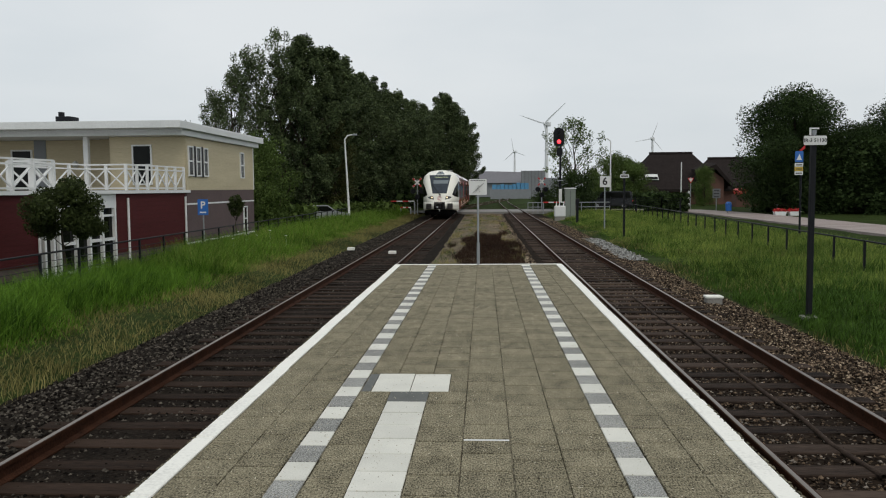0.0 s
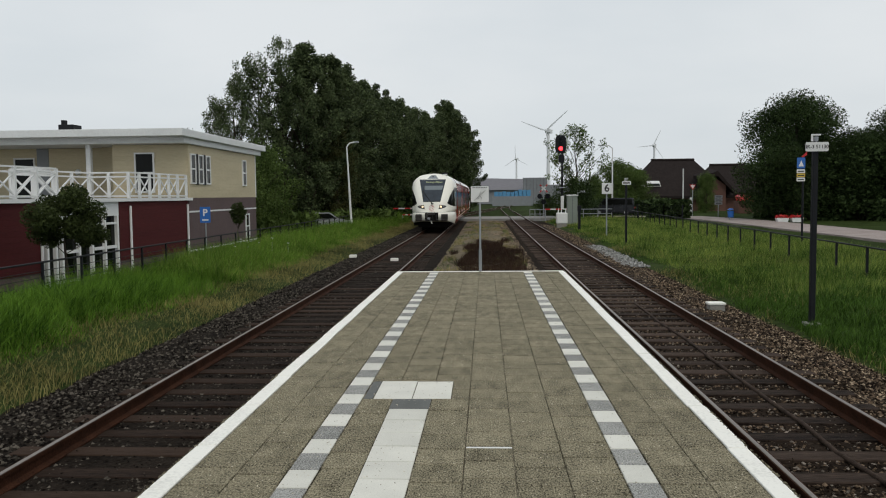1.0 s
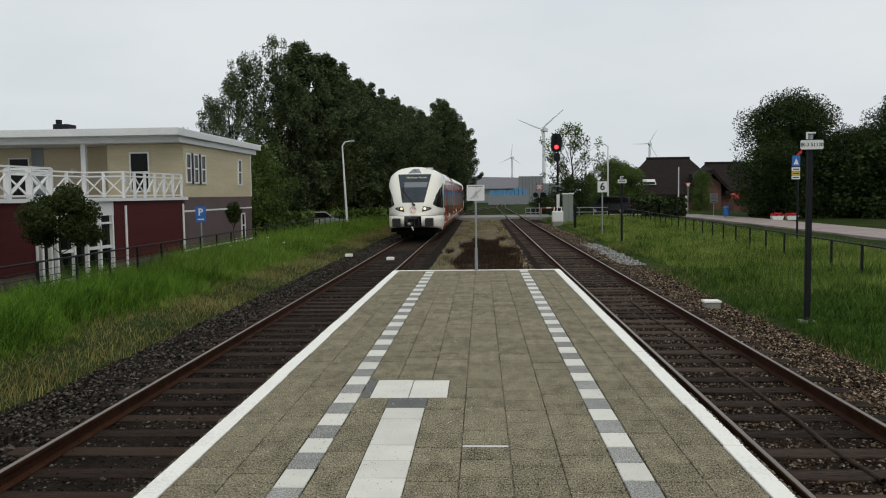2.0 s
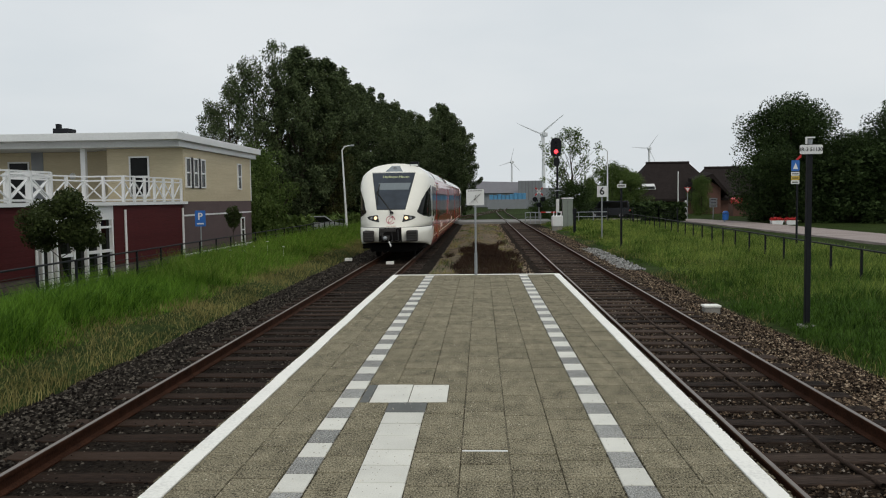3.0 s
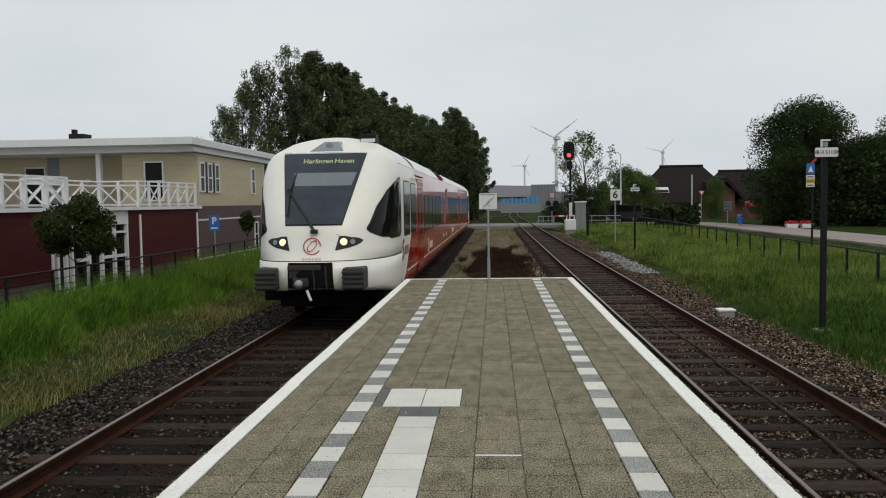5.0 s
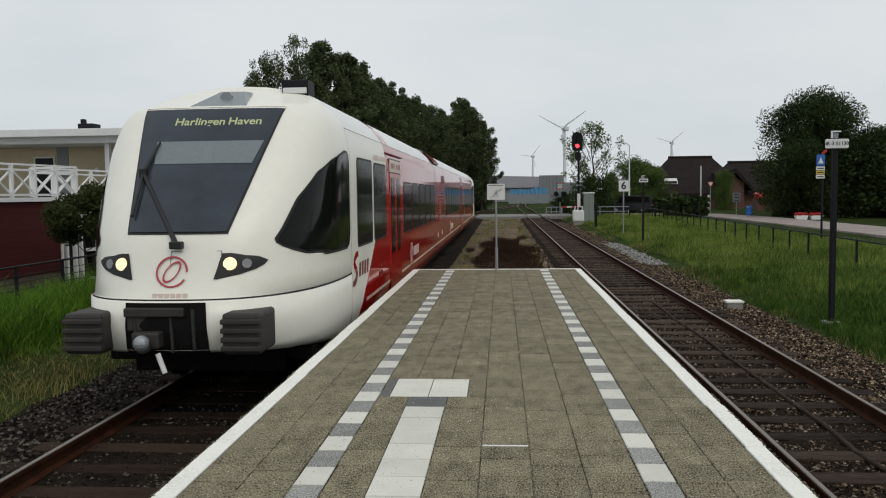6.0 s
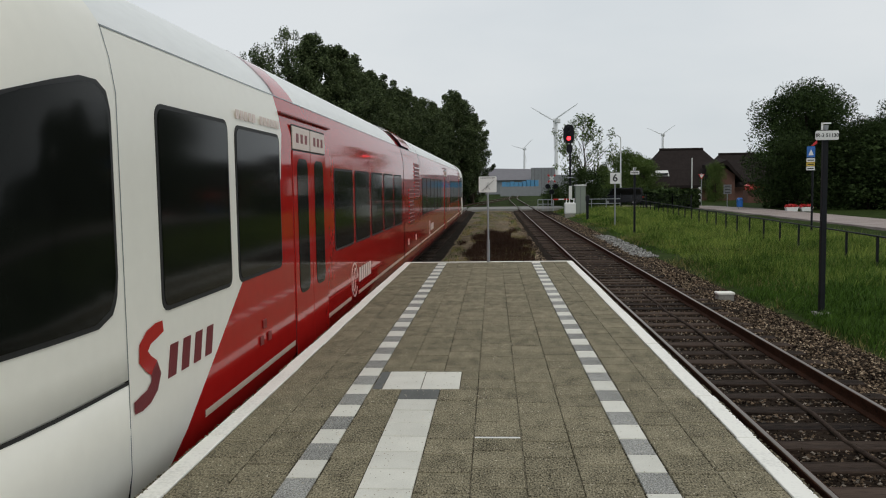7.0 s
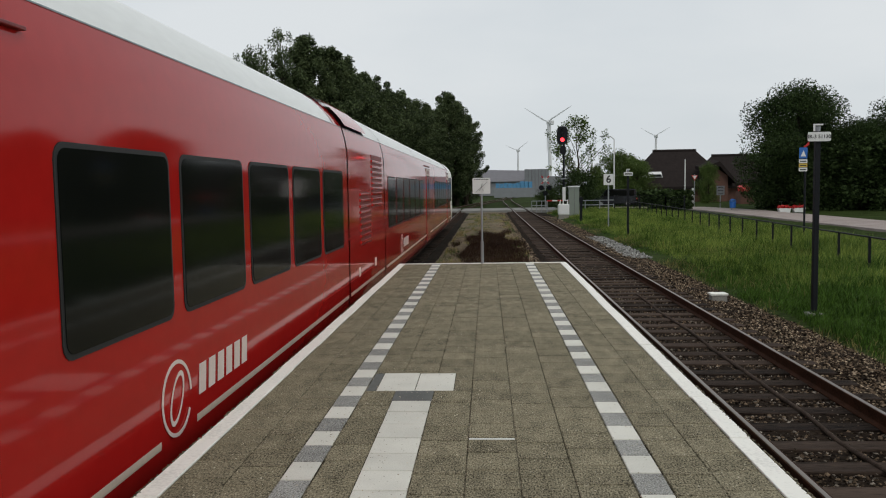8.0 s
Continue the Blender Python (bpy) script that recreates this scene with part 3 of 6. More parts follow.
def side_patch(name, rows, mat, parent, sgn, off=0.008, label="", n=14):
    zs = [r[0] for r in rows]
    vs, fs = [], []
    steps = max(8, int((zs[-1] - zs[0]) / 0.05))
    for j in range(steps + 1):
        z = zs[0] + (zs[-1] - zs[0]) * j / steps
        a, b = float(np.interp(z, zs, [r[1] for r in rows])), float(np.interp(z, zs, [r[2] for r in rows]))
        for i in range(n + 1):
            y = a + (b - a) * i / n
            vs.append((sgn * (side_x(y, z) + off), y - off * 0.6, z))
    k = n + 1
    for j in range(steps):
        for i in range(n):
            q = j * k + i
            f = (q, q + 1, q + 1 + k, q + k)
            fs.append(f if sgn > 0 else f[::-1])
    return raw(name, vs, fs, mat, parent, label, smooth=True)


SIDE_Z = [0.42, 0.60, 0.75, 1.2, 1.66, 2.1, 2.5, 2.95, 3.15, 3.34]
SIDE_W = [1.40, 1.45, 1.47, 1.475, 1.475, 1.475, 1.475, 1.475, 1.445, 1.395]
ROOF_Z = [3.34, 3.43, 3.51, 3.60, 3.69, 3.77, 3.83, 3.88, 3.915, 3.93]


def side_skin(name, start, end, mat, parent, sgn, z0=0.42, z1=3.34, off=0.0):
    """A side wall between y = start(z) and y = end(z)."""
    zs = sorted({z0, z1, *[z for z in SIDE_Z if z0 < z < z1]})
    vs, fs = [], []
    for z in zs:
        x = sgn * (float(np.interp(z, SIDE_Z, SIDE_W)) + off)
        a, b = start(z), end(z)
        for i in range(5):
            vs.append((x, a + (b - a) * i / 4, z))
    for j in range(len(zs) - 1):
        for i in range(4):
            q = j * 5 + i
            f = (q, q + 1, q + 6, q + 5)
            fs.append(f if sgn > 0 else f[::-1])
    return raw(name, vs, fs, mat, parent, smooth=True)


def roof_skin(name, y0, y1, mat, parent, lift=0.0, zmin=3.34):
    vs, fs = [], []
    zs = [z for z in ROOF_Z if z >= zmin]
    prof = [(nose_w(z), z) for z in zs]
    prof = [(-x, z) for x, z in prof] + [(x, z) for x, z in prof[::-1]]
    for y in (y0, (y0 + y1) / 2, y1):
        vs += [(x * (1 + lift), y, z + lift) for x, z in prof]
    k = len(prof)
    for j in range(2):
        for i in range(k - 1):
            q = j * k + i
            fs.append((q, q + k, q + k + 1, q + 1))
    return raw(name, vs, fs, mat, parent, smooth=True)


def rounded(y0, y1, z0, z1, r, x):
    pts = []
    for cy, cz, a0 in ((y1 - r, z1 - r, 0), (y0 + r, z1 - r, 90), (y0 + r, z0 + r, 180), (y1 - r, z0 + r, 270)):
        for k in range(5):
            a = radians(a0 + 22.5 * k)
            pts.append((x, cy + r * math.cos(a), cz + r * math.sin(a)))
    return pts


def train_window(parent, sgn, y0, y1, z0, z1, r=0.09):
    x = 1.472
    bm = prism(bmesh.new(), rounded(y0, y1, z0, z1, r, sgn * x), (sgn * 0.010, 0, 0))
    w = part("window", bm, "rubber", parent)
    bm = prism(bmesh.new(), rounded(y0 + 0.03, y1 - 0.03, z0 + 0.03, z1 - 0.03, r * 0.8, sgn * (x + 0.008)), (sgn * 0.006, 0, 0))
    part("pane", bm, "glass_dark", w)
    return w


def train_door(parent, sgn, y0, y1):
    x = 1.472
    bm = prism(bmesh.new(), [(sgn * x, y0 - 0.008, 0.5), (sgn * x, y1 + 0.008, 0.5), (sgn * x, y1 + 0.008, 3.08), (sgn * x, y0 - 0.008, 3.08)], (sgn * 0.004, 0, 0))
    d = part("door", bm, "rubber", parent, "double-leaf red passenger door")
    mid = (y0 + y1) / 2
    part("drip_rail", boxed(min(sgn * 1.44, sgn * 1.475), max(sgn * 1.44, sgn * 1.475), y0 - 0.4, y1 + 0.4, 3.155, 3.175, 0.004), "red_dark", d)
    for a, b in ((y0, mid - 0.008), (mid + 0.008, y1)):
        bm = boxed(min(sgn * 1.47, sgn * 1.486), max(sgn * 1.47, sgn * 1.486), a, b, 0.52, 2.80, 0.004)
        part("door_leaf", bm, "red_train", d)
        c = (a + b) / 2
        bm = prism(bmesh.new(), rounded(c - 0.24, c + 0.24, 1.25, 2.72, 0.12, sgn * 1.484), (sgn * 0.007, 0, 0))
        part("pane", bm, "glass_dark", d)
        bm = boxed(min(sgn * 1.47, sgn * 1.487), max(sgn * 1.47, sgn * 1.487), a + 0.02, b - 0.02, 2.82, 3.06, 0.004)
        part("header_panel", bm, "logo_pale", d, "pale panel with small pictograms")
        for q in range(3):
            yy = a + 0.16 + q * 0.2
            part("pictogram", boxed(min(sgn * 1.485, sgn * 1.490), max(sgn * 1.485, sgn * 1.490), yy, yy + 0.10, 2.89, 2.99), "red_dark", d)
    return d


def ring_mesh(r0, r1, depth, a0=0, a1=360, n=28):
    """A flat ring in the x-z plane, facing -y."""
    bm = bmesh.new()
    rows = []
    for i in range(n + 1):
        a = radians(a0 + (a1 - a0) * i / n)
        c, s = math.cos(a), math.sin(a)
        rows.append([bm.verts.new((r * c, y, r * s)) for r, y in ((r0, 0), (r1, 0), (r1, -depth), (r0, -depth))])
    for p, q in zip(rows, rows[1:]):
        for i in range(4):
            bm.faces.new((p[i], p[(i + 1) % 4], q[(i + 1) % 4], q[i]))
    bmesh.ops.recalc_face_normals(bm, faces=bm.faces)
    return bm


def wheelset(parent, y):
    bm = bmesh.new()
    for x in (-0.75, 0.75):
        rod(bm, (x - 0.06, y, 0.40), (x + 0.06, y, 0.40), 0.40, seg=24)
    rod(bm, (-0.75, y, 0.4), (0.75, y, 0.4), 0.08)
    return part("wheelset", bm, "bogie", parent)


def red_edge(z):
    return min(6.46, 3.82 + 1.5 * (z - 0.79))


def build_train():
    t = empty("train", pose(-3.60, TRAIN_ROWS[0][1], RAIL), "red and white diesel railcar with a rounded white cab", "train")
    cab = nose_shell("cab", t)
    rear = nose_shell("rear_cab", t, True)
    # front: windscreen with its blind, display and wiper
    front_patch("windscreen_surround", [(1.98, -0.575, 0.575), (3.515, -0.905, 0.905)], "rubber", cab, 0.006)
    front_patch("windscreen", [(2.005, -0.555, 0.555), (3.49, -0.882, 0.882)], "windscreen", cab, 0.014, "dark sloping windscreen")
    front_patch("sun_blind", [(2.78, -0.52, 0.66), (3.06, -0.58, 0.74)], "blind", cab, 0.019, "pale grey sun blind behind the screen")
    lens = [(-0.40, 1.74, 3.515), (0.40, 1.74, 3.515), (0.16, 2.39, 3.80), (-0.16, 2.39, 3.80)]
    back = [(0.17, 2.95, 3.84), (-0.17, 2.95, 3.84), (0.34, 2.5, 3.55), (-0.34, 2.5, 3.55)]
    cover = raw("top_light_cover", lens + back, [(0, 1, 2, 3), (3, 2, 4, 5), (1, 6, 2), (6, 4, 2), (0, 3, 7), (7, 3, 5)], "blind", cab, "grey clear cover of the top light")
    part("lamp", rod(bmesh.new(), (0, 2.16, 3.68), (0, 2.12, 3.69), 0.085, 0.08, 16), "head_dim", cover)
    z = 3.32
    for word, cx in (("Harlingen", -0.115), ("Haven", 0.45)):
        txt = lettering("display_text", word, 0.165, "led", Matrix(), cab, "amber dot-matrix destination text", 0.001, 0.0, 0.003)
        for v in txt.data.vertices:
            x, zz = cx + v.co.x, z + v.co.y * 0.8
            v.co = (x, front_y(x, zz) - 0.020 - v.co.z, zz)
    bm = bmesh.new()
    P = [(-0.60, 2.68), (0.04, 1.88), (-0.56, 2.19)]
    w = [Vector((x, front_y(x, zz) - 0.07, zz)) for x, zz in P]
    rod(bm, w[0], w[1], 0.022, 0.030)
    rod(bm, w[0], w[2], 0.018)
    top = Vector((-0.53, front_y(-0.53, 3.06) - 0.05, 3.06))
    rod(bm, w[0], top, 0.024, 0.014)
    box(bm, -0.64, -0.56, w[0].y - 0.03, w[0].y + 0.04, 2.63, 2.73)
    box(bm, -0.03, 0.11, w[1].y - 0.04, w[1].y + 0.05, 1.83, 1.91, 0.01)
    part("wiper", bm, "rubber", cab, "black windscreen wiper")
    # emblem below the screen, brand writing as plain bars
    for r0, r1, a0, a1, sx, tilt in ((0.158, 0.178, 0, 330, 1.0, 0), (0.115, 0.140, 0, 360, 0.5, 35)):
        bm = ring_mesh(r0, r1, 0.006, a0, a1)
        bmesh.ops.transform(bm, matrix=pose(0, 0, 0, 0, tilt, 0) @ Matrix.Diagonal((sx, 1, 1, 1)), verts=bm.verts)
        ob = part("emblem", bm, "logo_red", cab, "red ring emblem")
        ob.matrix_basis = pose(0, front_y(0, 1.58) - 0.016, 1.58, -18, 0, 0)
    bm = bmesh.new()
    for k in range(6):
        x = -0.19 + k * 0.068
        box(bm, x, x + 0.05, front_y(x, 1.33) - 0.014, front_y(x, 1.33), 1.305, 1.355)
    part("brand_bars", bm, "logo_pale", cab)
    bm = bmesh.new()
    for a, b in (((-0.03, 1.80), (0.52, 1.80)), ((0.52, 1.80), (0.52, 1.64)), ((-0.03, 1.80), (-0.03, 1.66))):
        bar(bm, (a[0], front_y(a[0], a[1]) - 0.004, a[1]), (b[0], front_y(b[0], b[1]) - 0.004, b[1]), 0.006)
    part("flap_outline", bm, "blind", cab)
    for s in (-1, 1):
        rows = [(1.49, 0.455, 0.49), (1.53, 0.466, 0.70), (1.58, 0.48, 0.86), (1.64, 0.495, 0.96), (1.68, 0.505, 0.98), (1.73, 0.518, 0.88), (1.77, 0.53, 0.62)]
        rows = [(z, a, b) if s > 0 else (z, -b, -a) for z, a, b in rows]
        h = front_patch("headlight", rows, "rubber", cab, 0.010, "black almond headlight housing")
        for x, r, mt, nm in ((0.61, 0.080, "head_glow", "lamp"), (0.775, 0.062, "head_dim", "marker_lamp")):
            bm = bmesh.new()
            yy = front_y(x, 1.66)
            d = Vector((0.45 if nm == "marker_lamp" else 0.15, -1, 0.12)).normalized()
            d.x *= s
            c = Vector((s * x, yy, 1.655))
            rod(bm, c - d * 0.02, c + d * 0.026, r, r * 0.86, 20)
            part(nm, bm, mt, h)
        side_patch("cab_window", [(1.69, 1.60, 2.55), (1.74, 1.10, 2.70), (1.81, 0.80, 2.76), (1.88, 0.67, 2.78), (1.93, 0.69, 2.79), (2.05, 0.80, 2.79), (2.37, 1.10, 2.79), (2.69, 1.54, 2.79), (2.85, 1.93, 2.78), (2.93, 2.30, 2.74), (2.97, 2.52, 2.66)], "glass_dark", cab, s, 0.012, "large dark teardrop cab window", 16)
        side_patch("cab_window_seal", [(1.66, 1.60, 2.58), (1.71, 1.07, 2.74), (1.79, 0.765, 2.80), (1.88, 0.635, 2.815), (1.93, 0.655, 2.825), (2.05, 0.765, 2.825), (2.37, 1.065, 2.825), (2.69, 1.50, 2.825), (2.85, 1.88, 2.82), (2.95, 2.27, 2.78), (3.0, 2.51, 2.69)], "rubber", cab, s, 0.006, "", 16)
        # buffers
        bm = boxed(s * 0.86 - 0.21, s * 0.86 + 0.21, -0.13, 0.45, 0.73, 1.17, 0.04)
        pad = part("buffer", bm, "buffer", cab, "dark ribbed crash buffer")
        for k in range(4):
            zz = 0.77 + k * 0.095
            part("rib", boxed(s * 0.86 - 0.215, s * 0.86 + 0.215, -0.165, -0.11, zz, zz + 0.055, 0.012), "buffer", pad)
    vs, fs = [], []
    for z in (1.278, 1.30):
        for i in range(41):
            a = -math.pi / 2 + math.pi * i / 40
            w, p = 1.479, 2.8
            vs.append((w * math.copysign(abs(math.sin(a)) ** (2 / p), a), SEAM - (SEAM - 0.03) * max(0.0, math.cos(a)) ** (2 / p), z))
    fs = [(i, i + 1, i + 42, i + 41) for i in range(40)]
    raw("cab_joint", vs, fs, "rubber", cab, "dark joint line round the nose", True)
    # coupler pit: a dark skin over the closed nose stands in for its shade
    front_patch("pit_shade_skin", [(0.70, -0.46, 0.46), (1.265, -0.44, 0.44)], "bogie", cab, 0.012)
    bm = boxed(-0.42, 0.20, -0.04, 0.35, 0.96, 1.17, 0.02)
    box(bm, -0.32, -0.02, -0.16, 0.1, 0.80, 0.97, 0.02)
    rod(bm, (-0.18, 0.0, 0.85), (-0.18, -0.22, 0.85), 0.11, 0.09, 16)
    part("coupler", bm, "buffer", cab, "black centre coupler")
    for x, z0, z1 in ((-0.34, 0.78, 1.16), (0.06, 0.74, 1.14), (0.30, 0.76, 1.20)):
        part("air_hose", rod(bmesh.new(), (x, -0.02, z1), (x + 0.03, -0.06, z0), 0.026, 0.02, 8), "rubber", cab)
    part("draw_beam", boxed(-0.44, 0.22, -0.07, 0.0, 1.12, 1.22, 0.015), "buffer", cab)
    bm = bmesh.new()
    bmesh.ops.create_uvsphere(bm, u_segments=14, v_segments=8, radius=0.085, matrix=pose(-0.18, -0.22, 0.87))
    part("coupler_knob", bm, "steel", cab, "bright worn coupler cone")
    bm = bmesh.new()
    rod(bm, (-0.05, -0.12, 0.74), (0.04, -0.16, 0.54), 0.028)
    part("brake_hose", bm, "sign_white", cab, "white-tipped brake hose")
    # roof box
    bm = boxed(0.58, 0.95, 2.72, 3.12, 3.74, 3.99, 0.02)
    rb = part("roof_unit", bm, "black", t, "black roof exhaust box with a bright rim")
    bm = boxed(0.60, 0.93, 2.70, 2.73, 3.80, 3.88, 0.01)
    part("rim", bm, "sign_white", rb)
    # car bodies: front car, power module, middle car, rear car
    for s in (-1, 1):
        side_skin("white_side", lambda z: SEAM, red_edge, "white_train", t, s)
        side_skin("red_side", red_edge, lambda z: 17.36, "red_train", t, s)
        side_skin("red_side", lambda z: 17.46, lambda z: 21.70, "red_train", t, s)
        side_skin("red_side", lambda z: 21.80, lambda z: 37.1, "red_train", t, s)
        side_skin("red_side", lambda z: 37.2, lambda z: LEN - red_edge(z), "red_train", t, s)
        side_skin("white_side", lambda z: LEN - red_edge(z), lambda z: LEN - SEAM, "white_train", t, s)
        for a, b in ((17.36, 17.46), (21.70, 21.80), (37.1, 37.2)):
            side_skin("bellows", lambda z: a - 0.02, lambda z: b + 0.02, "rubber", t, s, off=-0.06)
        for a, b in ((4.1, 6.80), (8.55, 10.2), (10.84, 17.3), (17.5, 21.6), (21.9, 33.0), (34.9, 37.0), (37.3, 47.4), (49.2, 51.6)):
            side_skin("stripe", lambda z: a, lambda z: b, "cream_line", t, s, 0.73, 0.785, 0.004)
        train_window(t, s, 3.41, 4.79, 1.62, 2.95)
        train_window(t, s, 4.97, 6.34, 1.62, 2.93)
        train_door(t, s, 6.86, 8.50)
        for k in range(5):
            y0 = 9.06 + k * 1.617
            train_window(t, s, y0, y0 + 1.43, 1.55, 2.66)
        for k in range(6):
            y0 = 22.35 + k * 1.617
            train_window(t, s, y0, y0 + 1.43, 1.55, 2.66)
        train_door(t, s, 33.2, 34.84)
        for k in range(6):
            y0 = 37.75 + k * 1.617
            train_window(t, s, y0, y0 + 1.43, 1.55, 2.66)
        train_door(t, s, LEN - 8.5, LEN - 6.86)
        train_window(t, s, LEN - 6.34, LEN - 4.97, 1.62, 2.93)
        train_window(t, s, LEN - 4.79, LEN - 3.41, 1.62, 2.95)
        # grilles of the power module
        for y0, y1, z0, z1 in ((18.55, 19.75, 1.45, 2.35), (19.95, 21.35, 2.05, 3.02)):
            g = part("grille", boxed(min(s * 1.46, s * 1.478), max(s * 1.46, s * 1.478), y0, y1, z0, z1), "red_dark", t, "red louvred grille")
            z = z0 + 0.03
            while z < z1 - 0.04:
                bm = boxed(min(s * 1.47, s * 1.492), max(s * 1.47, s * 1.492), y0, y1, z, z + 0.045, 0.006)
                part("slat", bm, "red_train", g)
                z += 0.10
        for y0, y1, z0, z1 in ((18.3, 18.45, 0.95, 1.10), (20.2, 20.35, 0.95, 1.10)):
            part("flap", boxed(min(s * 1.46, s * 1.482), max(s * 1.46, s * 1.482), y0, y1, z0, z1, 0.004), "logo_pale", t)
        # seams and gutters
        for y in (SEAM, LEN - SEAM):
            side_skin("seam", lambda z: y - 0.005, lambda z: y + 0.005, "blind", t, s, off=0.002)
        for a, b in ((2.9, 17.36), (17.46, 21.70), (21.8, 37.1), (37.2, 53.0)):
            side_skin("gutter", lambda z: a, lambda z: b, "blind", t, s, 3.328, 3.338, 0.004)
        # plain shapes for the maker's writing on the side
        x = s * 1.478
        d = (s * 0.003, 0, 0)
        curl = [(3.40, 1.535), (3.30, 1.525), (3.18, 1.50), (3.105, 1.45), (3.10, 1.395), (3.16, 1.345), (3.24, 1.30), (3.27, 1.245), (3.235, 1.185), (3.15, 1.14), (3.05, 1.125), (2.95, 1.12)]
        for lo, hi, mt in ((0, 6, "red_train"), (6, 11, "brand_dark")):
            bm = bmesh.new()
            rails = []
            for i in range(lo, hi + 1):
                p, q = curl[max(i - 1, 0)], curl[min(i + 1, 11)]
                n = math.hypot(q[0] - p[0], q[1] - p[1])
                wd = 0.048 if 0 < i < 11 else 0.036
                ny, nz = -(q[1] - p[1]) / n * wd * 1.5, (q[0] - p[0]) / n * wd
                rails.append([bm.verts.new((s * 1.481, curl[i][0] + e * ny, curl[i][1] + e * nz)) for e in (-1, 1)])
            for u, v in zip(rails, rails[1:]):
                bm.faces.new((u[0], v[0], v[1], u[1]))
            part("brand_shape", bm, mt, t, "curved brand shape, red above and dark below")
        for k in range(4):
            bm = bmesh.new()
            y = 3.45 + k * 0.225
            z0 = 1.18
            prism(bm, [(x, y, z0), (x, y + 0.13, z0), (x, y + 0.19, z0 + 0.21), (x, y + 0.06, z0 + 0.21)], d)
            part("brand_bar", bm, "brand_dark", t)
        for k in range(12):
            bm = bmesh.new()
            y = 5.02 + k * 0.115
            if k == 5:
                continue
            prism(bm, [(x, y, 2.985), (x, y + 0.085, 2.985), (x, y + 0.085, 3.06), (x, y, 3.06)], d)
            part("name_bar", bm, "logo_pale", t)
        for y0 in (10.48, 25.0):
            for r0, r1, a0, a1, sx, tilt in ((0.235, 0.262, 0, 330, 1.0, 0), (0.16, 0.195, 0, 360, 0.5, 30)):
                bm = ring_mesh(r0, r1, 0.003, a0, a1)
                bmesh.ops.transform(bm, matrix=pose(0, 0, 0, 0, tilt, 0) @ Matrix.Diagonal((sx, 1, 1, 1)), verts=bm.verts)
                e = part("emblem", bm, "logo_pale", t, "pale ring emblem")
                e.matrix_basis = pose(s * 1.477, y0, 1.0, 0, 0, 90 * s)
            for k in range(6):
                y = y0 + 0.40 + k * 0.205
                bm = bmesh.new()
                prism(bm, [(x, y, 0.92), (x, y + 0.14, 0.92), (x, y + 0.17, 1.14), (x, y + 0.03, 1.14)], d)
                part("brand_bar", bm, "logo_pale", t)
        for y, z in ((5.6, 1.12), (5.5, 0.98), (5.75, 0.98)):
            part("handle", boxed(min(x, s * 1.487), max(x, s * 1.487), y, y + 0.10, z, z + 0.08, 0.004), "red_dark", t)
    roof_skin("roof", SEAM, 6.46, "roof_train", t)
    roof_skin("roof_band", 6.46, 7.30, "red_train", t)
    roof_skin("roof", 7.30, 16.70, "roof_train", t)
    roof_skin("roof_band", 16.70, 17.36, "red_train", t)
    roof_skin("roof_band", 17.46, 19.6, "red_train", t, 0.03)
    roof_skin("roof", 19.6, 48.6, "roof_train", t)
    roof_skin("roof_band", 48.6, 49.44, "red_train", t)
    roof_skin("roof", 49.44, LEN - SEAM, "roof_train", t)
    for y in (6.44, 16.68, 21.7, 29.5, 37.1, 43.0):
        roof_skin("roof_joint", y, y + 0.05, "buffer", t, 0.006)
    part("underframe", boxed(-1.30, 1.30, 1.3, LEN - 1.3, 0.38, 0.62, 0.03), "bogie", t)
    for y in (2.2, 4.3, 18.3, 20.9, 35.9, 38.4, LEN - 4.3, LEN - 2.2):
        wheelset(t, y)
    for y in (3.25, 19.6, 37.15, LEN - 3.25):
        part("bogie", boxed(-1.05, 1.05, y - 1.5, y + 1.5, 0.25, 0.50, 0.04), "bogie", t)
    part("rail_guard", boxed(-0.95, 0.95, 1.25, 1.40, 0.25, 0.55, 0.02), "bogie", t)
    return t


TRAIN = build_train()

# ---- wind turbines ----
def wind_turbine(x, y, z0, hub, blade, yaw, rate, phase, label):
    th = empty("wind_turbine", pose(x, y, z0, 0, 0, yaw), label, "wind turbine", "wind turbines")
    bm = bmesh.new()
    rod(bm, (0, 0, 0), (0, 0, hub), hub * 0.034, hub * 0.020, 16)
    part("tower", bm, "turbine", th)
    bm = boxed(-hub * 0.03, hub * 0.03, -hub * 0.06, hub * 0.10, hub - hub * 0.02, hub + hub * 0.045, hub * 0.01)
    part("nacelle", bm, "turbine", th)
    bm = bmesh.new()
    rod(bm, (0, 0.3, 0), (0, -hub * 0.03, 0), hub * 0.025, hub * 0.012, 12)
    for k in range(3):
        a = radians(120 * k)
        pts = [(-0.018, 0.03), (-0.036, 0.2), (-0.024, 0.6), (-0.008, 1.0), (0.005, 1.0), (0.010, 0.6), (0.014, 0.2), (0.018, 0.03)]
        pr = [((px * math.cos(a) + pz * math.sin(a)) * blade, -hub * 0.015, (pz * math.cos(a) - px * math.sin(a)) * blade) for px, pz in pts]
        prism(bm, pr, (0, hub * 0.008, 0))
    rotor = part("rotor", bm, "turbine", th)
    base = pose(0, -hub * 0.065, hub + hub * 0.012)
    rows = [(0.5 * i, base @ pose(0, 0, 0, 0, phase + rate * 0.5 * i, 0)) for i in range(17)]
    rotor.matrix_basis = rows[0][1]
    return rotor, rows


